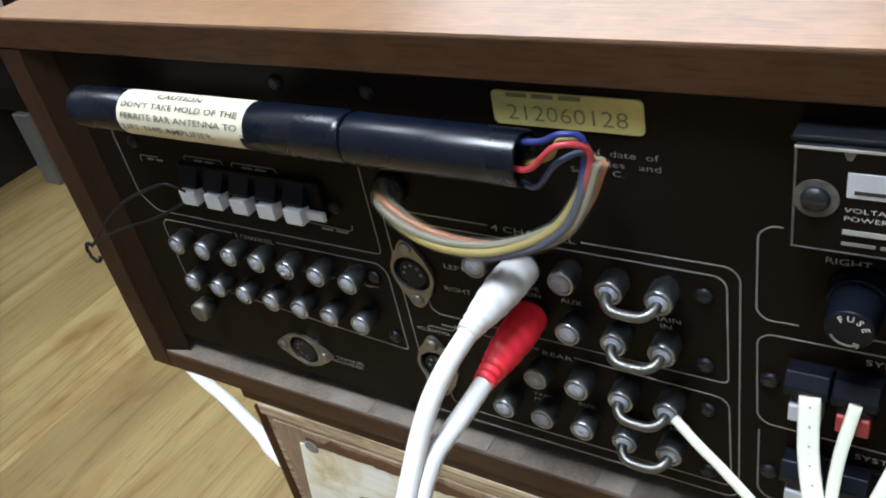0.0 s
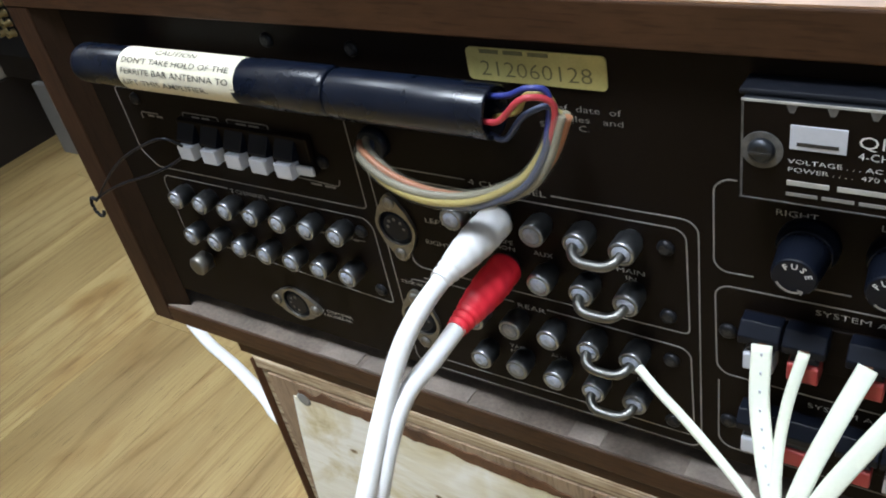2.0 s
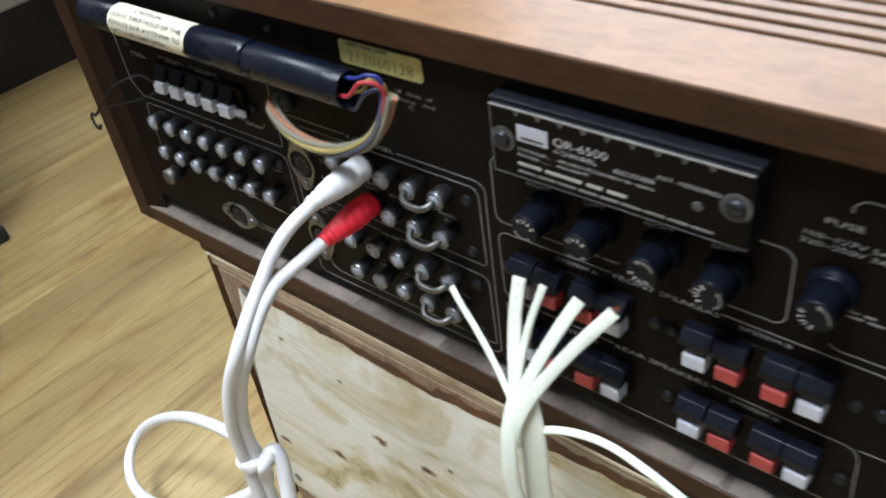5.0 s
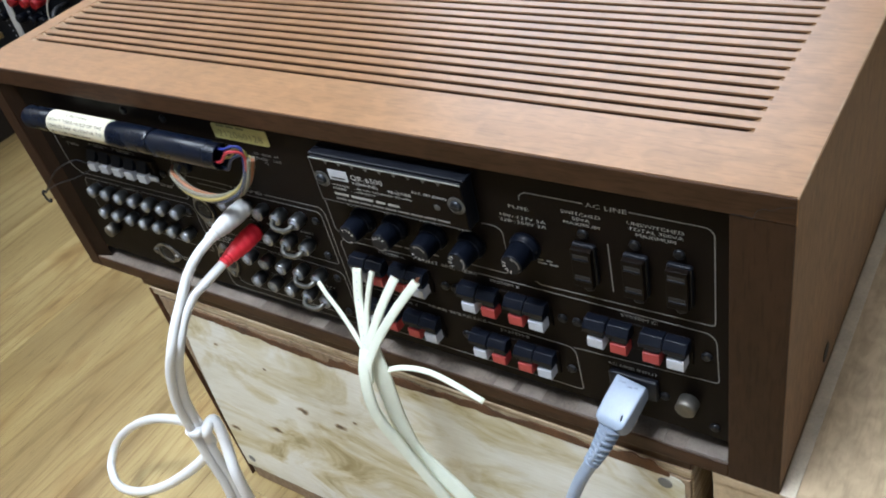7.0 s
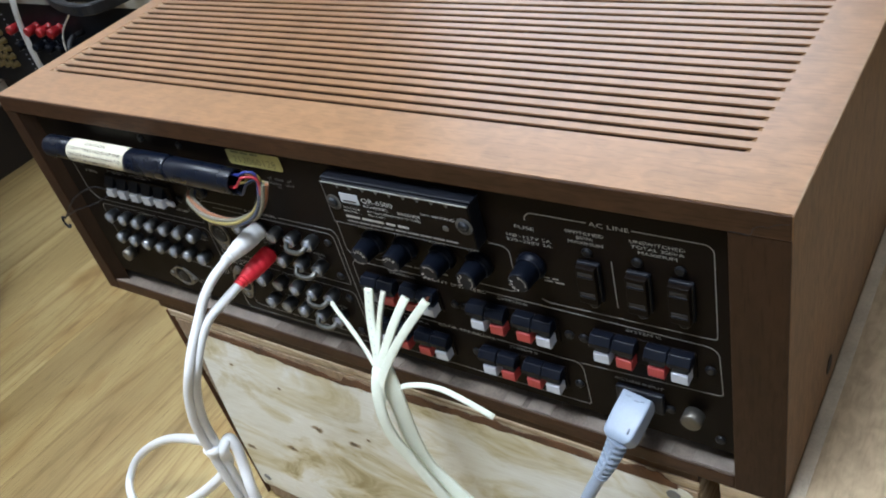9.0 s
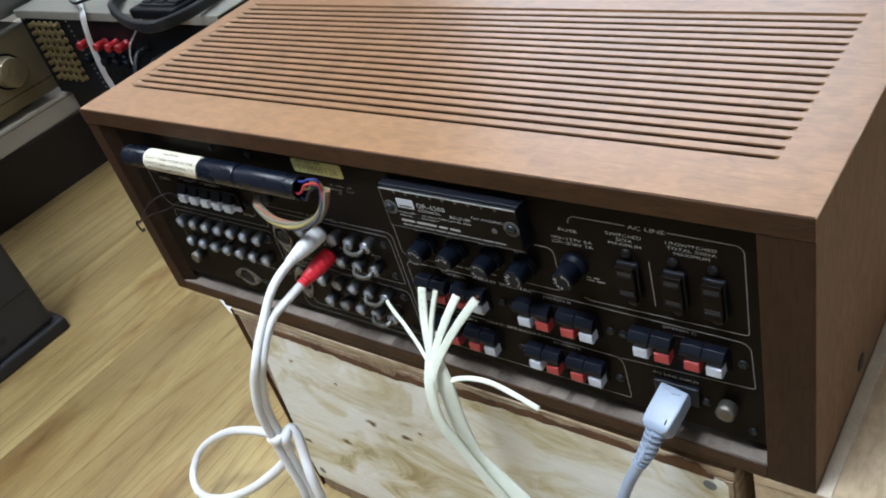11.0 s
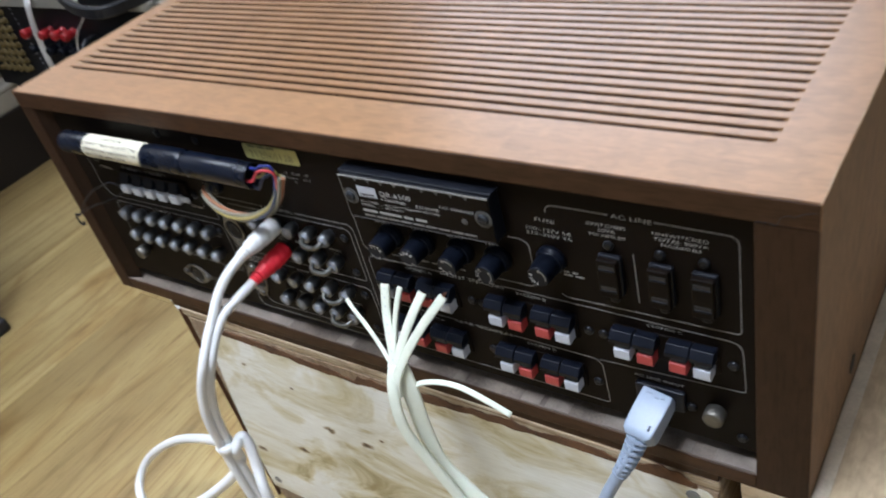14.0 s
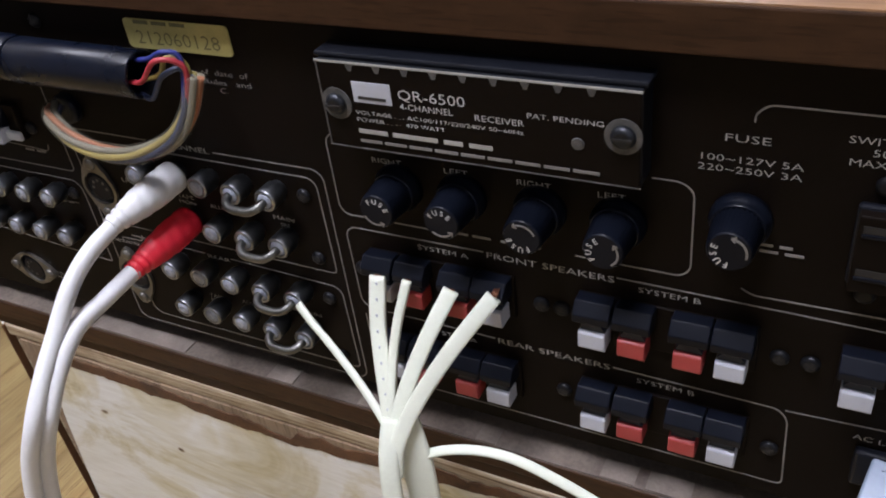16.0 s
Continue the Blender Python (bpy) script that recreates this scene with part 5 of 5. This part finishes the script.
gl = bmesh.new()
rows = [[gl.verts.new((x, BYF - 0.0003, z + k)) for k in (-0.0008 - 0.0006 * noise.noise((x * 140, 7, 0)), 0.0020 + 0.0078 * max(0.05, 0.45 + noise.noise((x * 38, 1, 0)) + 0.4 * noise.noise((x * 150, 5, 0))))] for x, z in edge[2:-3]]
for (a, c), (d, e) in zip(rows, rows[1:]):
    gl.faces.new((a, d, e, c))
ex = bmesh.ops.extrude_face_region(gl, geom=gl.faces[:])
bmesh.ops.translate(gl, verts=[v for v in ex["geom"] if isinstance(v, bmesh.types.BMVert)], vec=(0, 0.0007, 0))
part("glue_line", gl, M_GLUE, crate, "dark brown glue line along the veneer edge")
part("side_edge", box(BX0 - 0.0003, BX0 + 0.0008, BYF - 0.0005, BYF + 0.004, 0.001, BZT - 0.0005, bevel=0.0003), M_GLUE, crate, "dark stained edge of the side board")
for px, pz in ((0.1085, 0.2275), (0.503, 0.229), (0.0925, 0.0315)):
    b = screw_mesh(0.0042, 0.0006)
    bmesh.ops.translate(b, verts=b.verts[:], vec=(px, BYF, pz))
    part("screw", b, M_LEG, crate, "dull steel wood screw")
bx2 = thing("plywood_box", "plain pale plywood box beside the weathered one", "box")
part("carcass", box(0.5290, 1.05, BYF + 0.001, 0.42, 0.0, 0.2455, bevel=0.001), M_BIRCH2, bx2)
part("top_board", box(0.5290, 1.05, BYF, 0.42, 0.2455, Z0 - 0.0004, bevel=0.001), M_BIRCH2, bx2)
part("edge_strip", box(X1 + 0.0004, 0.5702, YF, 0.42, Z0 - 0.0004, Z0 + 0.0010, bevel=0.0004), M_STRIP, bx2, "thin wooden strip along the case")

# ---- white flat cable on the floor ----
flat = thing("flat_cable", "white flat cable lying on the laminate floor behind the box", "cable")
part("ribbon", tube([(-0.42, 0.27, 0.0032), (-0.33, 0.205, 0.0032), (-0.257, 0.170, 0.0032), (-0.191, 0.150, 0.0032), (-0.135, 0.130, 0.0032), (-0.108, 0.118, 0.0032), (-0.07, 0.112, 0.0032), (0.0, 0.13, 0.0032), (0.072, 0.15, 0.0032)], 0.003, flat=2.0, facing=(0, 0, 1), seg=14), M_WHITEPL, flat)

# ---- charcoal loudspeaker ----
spk = thing("loudspeaker", "charcoal floor-standing loudspeaker with a black base", "loudspeaker")
b = box(-0.74, -0.486, -0.33, 0.040, 0.016, 0.62, bevel=0.012, seg=3)
part("cabinet", b, M_SPK, spk)
part("base", box(-0.75, -0.478, -0.34, 0.050, 0.0, 0.020, bevel=0.004), M_SPKB, spk, "black base")
part("seam", box(-0.4862, -0.4852, -0.32, 0.03, 0.085, 0.087), M_SPKB, spk)
part("terminal_hole", lathe((-0.4862, -0.035, 0.045), (1, 0, 0), [(0, 0.007), (0.0008, 0.006)], 14), M_SPKB, spk)

# ---- low rack with components ----
rack = thing("low_rack", "low rack with a cream shelf over a dark base", "rack")
part("shelf", box(-1.51, -0.8776, -0.90, 1.36, 0.1097, 0.1522, bevel=0.004), M_CREAM, rack, "cream painted shelf")
part("edge_groove", box(-0.8779, -0.8771, -0.89, 1.35, 0.1440, 0.1450), M_RACK, rack)
part("shelf", box(-0.8770, -0.30, 0.411, 1.36, 0.1124, 0.1495, bevel=0.002), M_RACK, rack, "dark wooden shelf")
part("plinth", box(-0.905, -0.872, -0.90, 1.36, 0.0, 0.1097), M_RACK, rack, "dark base board")
part("plinth", box(-0.872, -0.30, 0.92, 0.96, 0.0, 0.1124), M_RACK, rack)
part("upright", box(-0.36, -0.32, 0.86, 0.90, 0.0, 0.1124, bevel=0.002), M_RACK, rack)
part("leg", box(-0.800, -0.765, 0.402, 0.432, 0.0, 0.1124, bevel=0.002), M_LEG, rack, "grey painted leg")

amp = thing("champagne_amplifier", "champagne aluminium amplifier with a large round knob on the shelf", "amplifier")
AFX = -0.8822
part("body", box(-1.32, AFX - 0.0113, -0.186, 0.398, 0.1654, 0.2928, bevel=0.002), M_AMPTOP, amp)
part("front_plate", box(AFX - 0.0113, AFX, -0.190, 0.400, 0.1654, 0.2928, bevel=0.002), M_GOLD, amp)
part("front_groove", box(AFX - 0.001, AFX + 0.0003, -0.188, 0.398, 0.1885, 0.1900), M_RACK, amp)
part("top_trim", box(AFX - 0.004, AFX + 0.0012, -0.190, 0.400, 0.2880, 0.2932, bevel=0.0012), M_GREYAL, amp)
part("volume_knob", lathe((AFX, 0.3274, 0.2331), (1, 0, 0), [(0, 0.0272), (0.0027, 0.0272), (0.0240, 0.0260), (0.0262, 0.0246), (0.0268, 0.0225), (0.0266, 0.003)], 48), M_GOLD, amp)
part("knob_ring", lathe((AFX, 0.3274, 0.2331), (1, 0, 0), [(0, 0.0312), (0.0010, 0.0312)], 48), M_BLACK, amp)
for fy in (-0.13, 0.34):
    for fx in (-1.27, -0.94):
        part("foot", lathe((fx, fy, 0.1522), (0, 0, 1), [(0, 0.024), (0.0134, 0.0265)], 20), M_BLACK, amp)
up = thing("grey_component", "grey metal component with a small knob stacked on the amplifier", "component")
part("body", box(-1.32, -0.9015, -0.186, 0.438, 0.3087, 0.4043, bevel=0.002), M_AMPTOP, up)
part("front_plate", box(-0.9015, -0.8909, -0.190, 0.442, 0.3087, 0.4043, bevel=0.002), M_GREYAL, up)
part("knob", lathe((-0.8909, 0.4004, 0.3525), (1, 0, 0), [(0, 0.0146), (0.0170, 0.0134), (0.0186, 0.0118), (0.0190, 0.003)], 32), M_GOLD, up)
part("knob_ring", lathe((-0.8909, 0.4004, 0.3525), (1, 0, 0), [(0, 0.0172), (0.0008, 0.0172)], 32), M_BLACK, up)
for fy in (-0.13, 0.33):
    for fx in (-1.27, -0.94):
        part("foot", lathe((fx, fy, 0.2927), (0, 0, 1), [(0, 0.020), (0.0161, 0.0225)], 20), M_BLACK, up)

AX0, AX1, AY, AZ0, AZ1 = -0.8749, -0.3300, 0.3938, 0.1588, 0.3180
av = thing("surround_receiver", "surround receiver with gold jacks and red binding posts at its rear", "receiver")
part("body", box(AX0, AX1, AY + 0.003, 0.86, AZ0, AZ1 - 0.0013, bevel=0.001), M_BLACK, av)
lid = part("lid", box(AX0 - 0.0013, AX1 + 0.0013, AY - 0.004, 0.861, AZ1 - 0.002, AZ1, bevel=0.0008), M_AMPTOP, av, "grey painted steel lid")
part("lid_lip", box(AX0 - 0.0013, AX1 + 0.0013, AY - 0.004, AY - 0.0028, AZ1 - 0.014, AZ1 - 0.002, bevel=0.0004), M_AMPTOP, lid)
slotm = part("vent_slot", box(0, 0.052, 0, 0.0034, AZ1, AZ1 + 0.0003), M_BLACK, lid)
slotm.location = (-0.700, 0.470, 0)
for i in range(1, 21):
    again("vent_slot", slotm, lid, (-0.700 + 0.062 * (i % 3), 0.470 + 0.012 * (i // 3), 0))
rear = part("rear_plate", box(AX0, AX1, AY, AY + 0.003, AZ0, AZ1 - 0.002), M_BLACK, av, "black rear plate")
part("corner_screw", lathe((AX0 + 0.012, AY, 0.3030), (0, -1, 0), [(0, 0.0046), (0.002, 0.0044), (0.0032, 0.0022)], 14), M_STEELSC, av)
g = None
for r in range(8):
    for c in range(5):
        gx, gz = -0.8351 + 0.0190 * c, 0.2928 - 0.01393 * r
        if g is None:
            g = part("gold_jack", lathe((0, 0, 0), (0, -1, 0), [(0, 0.0058), (0.0024, 0.0058), (0.0024, 0.0042), (0.0113, 0.0042), (0.0113, 0.0033), (0.0060, 0.0028)], 14), M_GOLDJ, av)
            part("jack_core", lathe((0, -0.0062, 0), (0, -1, 0), [(0, 0.0031), (0.0030, 0.0031), (0.0034, 0.0016)], 10), M_BAKEL, g)
            g.location = (gx, AY, gz)
        else:
            j = again("gold_jack", g, av, (gx, AY, gz))
            again("jack_core", g.children[0], j, (0, 0, 0))
tick = part("print_tick", box(-0.0016, 0.0016, -0.0004, 0, -0.0011, 0.0011), M_TABW, rear)
tick.location = (-0.7300, AY, 0.2990)
for i in range(1, 15):
    again("print_tick", tick, rear, (-0.7300 + 0.0012 * i, AY, 0.2990 - 0.0085 * i))
POST = [(0, 0.0078), (0.004, 0.0078), (0.0052, 0.0060), (0.0075, 0.0060), (0.0082, 0.0072), (0.0215, 0.0074), (0.0232, 0.0058)]
for px in (-0.6878, -0.6401, -0.6082, -0.5804):
    part("binding_post", lathe((px, AY, 0.2663), (0, -1, 0), POST, 8), M_POST, av, "red binding post")
    part("binding_post", lathe((px, AY, 0.2397), (0, -1, 0), POST, 8), M_BAKEL, av, "black binding post")
for fx in (AX0 + 0.05, AX1 - 0.05):
    for fy in (0.46, 0.81):
        part("foot", lathe((fx, fy, 0.1495), (0, 0, 1), [(0, 0.021), (0.0095, 0.024)], 18), M_BLACK, av)

loop = thing("loop_antenna", "black plastic loop antenna lying on the surround receiver", "antenna")
FR = [(-0.6003, 0.4256), (-0.5525, 0.3832), (-0.4914, 0.3553), (-0.4264, 0.3301), (-0.3707, 0.3168), (-0.3388, 0.3195), (-0.3282, 0.3434), (-0.3375, 0.3978), (-0.3574, 0.4641), (-0.3866, 0.5212), (-0.4264, 0.5424), (-0.4928, 0.5371), (-0.5618, 0.5053), (-0.5989, 0.4681), (-0.6069, 0.4416)]
pts = [Vector((-0.600 + 0.90 * (x + 0.600), y, 0.3262 + 0.009 * max(0.0, 0.43 - y) / 0.09)) for x, y in FR]
part("frame", band(pts, 0.0092, 0.0150, 0.0016), M_LOOP, loop)
part("stand", box(-0.4994, -0.3932, 0.3712, 0.4376, 0.3182, 0.3342, bevel=0.004), M_BLACK, loop)
part("stand_arm", box(-0.4662, -0.4131, 0.4243, 0.5305, 0.3207, 0.3300, bevel=0.003), M_BLACK, loop)
part("stand_plate", box(-0.487, -0.405, 0.384, 0.4250, 0.3342, 0.3366, bevel=0.001), M_SPK, loop)
for k in range(3):
    part("stand_rib", box(-0.4830 + 0.030 * k, -0.4620 + 0.030 * k, 0.3880, 0.4210, 0.3366, 0.3392, bevel=0.001), M_LOOP, loop)
wc = thing("white_flat_lead", "white flat lead hanging over the surround receiver", "cable")
part("ribbon", tube([(-0.8736, 0.5238, 0.3217), (-0.8152, 0.4800, 0.3217), (-0.7568, 0.4469, 0.3217), (-0.6931, 0.4110, 0.3219), (-0.6560, 0.3898, 0.3223), (-0.6427, 0.3792, 0.3167), (-0.6467, 0.3765, 0.2995), (-0.6547, 0.3765, 0.2756), (-0.6600, 0.3765, 0.2477), (-0.6626, 0.3765, 0.2212), (-0.6639, 0.3779, 0.2026), (-0.6547, 0.3805, 0.1721), (-0.6122, 0.395, 0.1540), (-0.58, 0.42, 0.1520)], 0.0017, flat=3.6, facing=(0.3, -0.8, 0.5), seg=12), M_WHITEPL, wc)
bc = thing("black_lead", "thin black lead looping over the surround receiver", "cable")
part("lead", tube([(-0.798, 0.4973, 0.3208), (-0.7303, 0.4230, 0.3300), (-0.6586, 0.3858, 0.3353), (-0.6215, 0.3991, 0.3379), (-0.5459, 0.4256, 0.3287), (-0.4795, 0.4973, 0.3208)], 0.0024, seg=8), M_BLACK, bc)
tl = thing("thin_lead", "thin pale lead hanging at the rear of the surround receiver", "cable")
part("lead", tube([(-0.4827, 0.4110, 0.3217), (-0.4946, 0.3805, 0.3141), (-0.5132, 0.3752, 0.2968), (-0.5437, 0.3739, 0.2729), (-0.5583, 0.3726, 0.2477), (-0.5570, 0.3752, 0.2291), (-0.5424, 0.3805, 0.2079), (-0.5159, 0.3885, 0.1946)], 0.0014, seg=8), M_WHITEPL, tl)
for k, (px, pz) in enumerate(((-0.53, 0.262), (-0.50, 0.250), (-0.47, 0.258))):
    cl = thing("speaker_lead", "black lead plugged into the surround receiver's rear", "cable")
    part("lead", tube([(px, AY, pz), (px, AY - 0.022, pz - 0.001), (px + 0.006, AY - 0.040, pz - 0.020), (px + 0.014, AY - 0.044, pz - 0.055), (px + 0.030, AY - 0.030, 0.166), (px + 0.06, AY + 0.04, 0.1525)], 0.0042, seg=10), M_LOOP, cl)

# ---- floor planks ----
PW, PL = 0.126, 0.92
lengths = {}
row = 0
x = -1.98
while x < 2.25:
    y = -2.38 - (row * 0.37) % PL
    while y < 2.38:
        y0, y1 = max(y, -2.39), min(y + PL, 2.39)
        size = round(y1 - y0, 3)
        if size > 0.02:
            if size not in lengths:
                lengths[size] = part("plank", box(0, PW - 0.0003, 0, size - 0.0003, -0.0012, 0.0, bevel=0.0002, seg=1), M_FLOOR, floor)
                lengths[size].location = (x, y0, 0)
            else:
                again("plank", lengths[size], floor, (x, y0, 0))
        y += PL
    x += PW
    row += 1
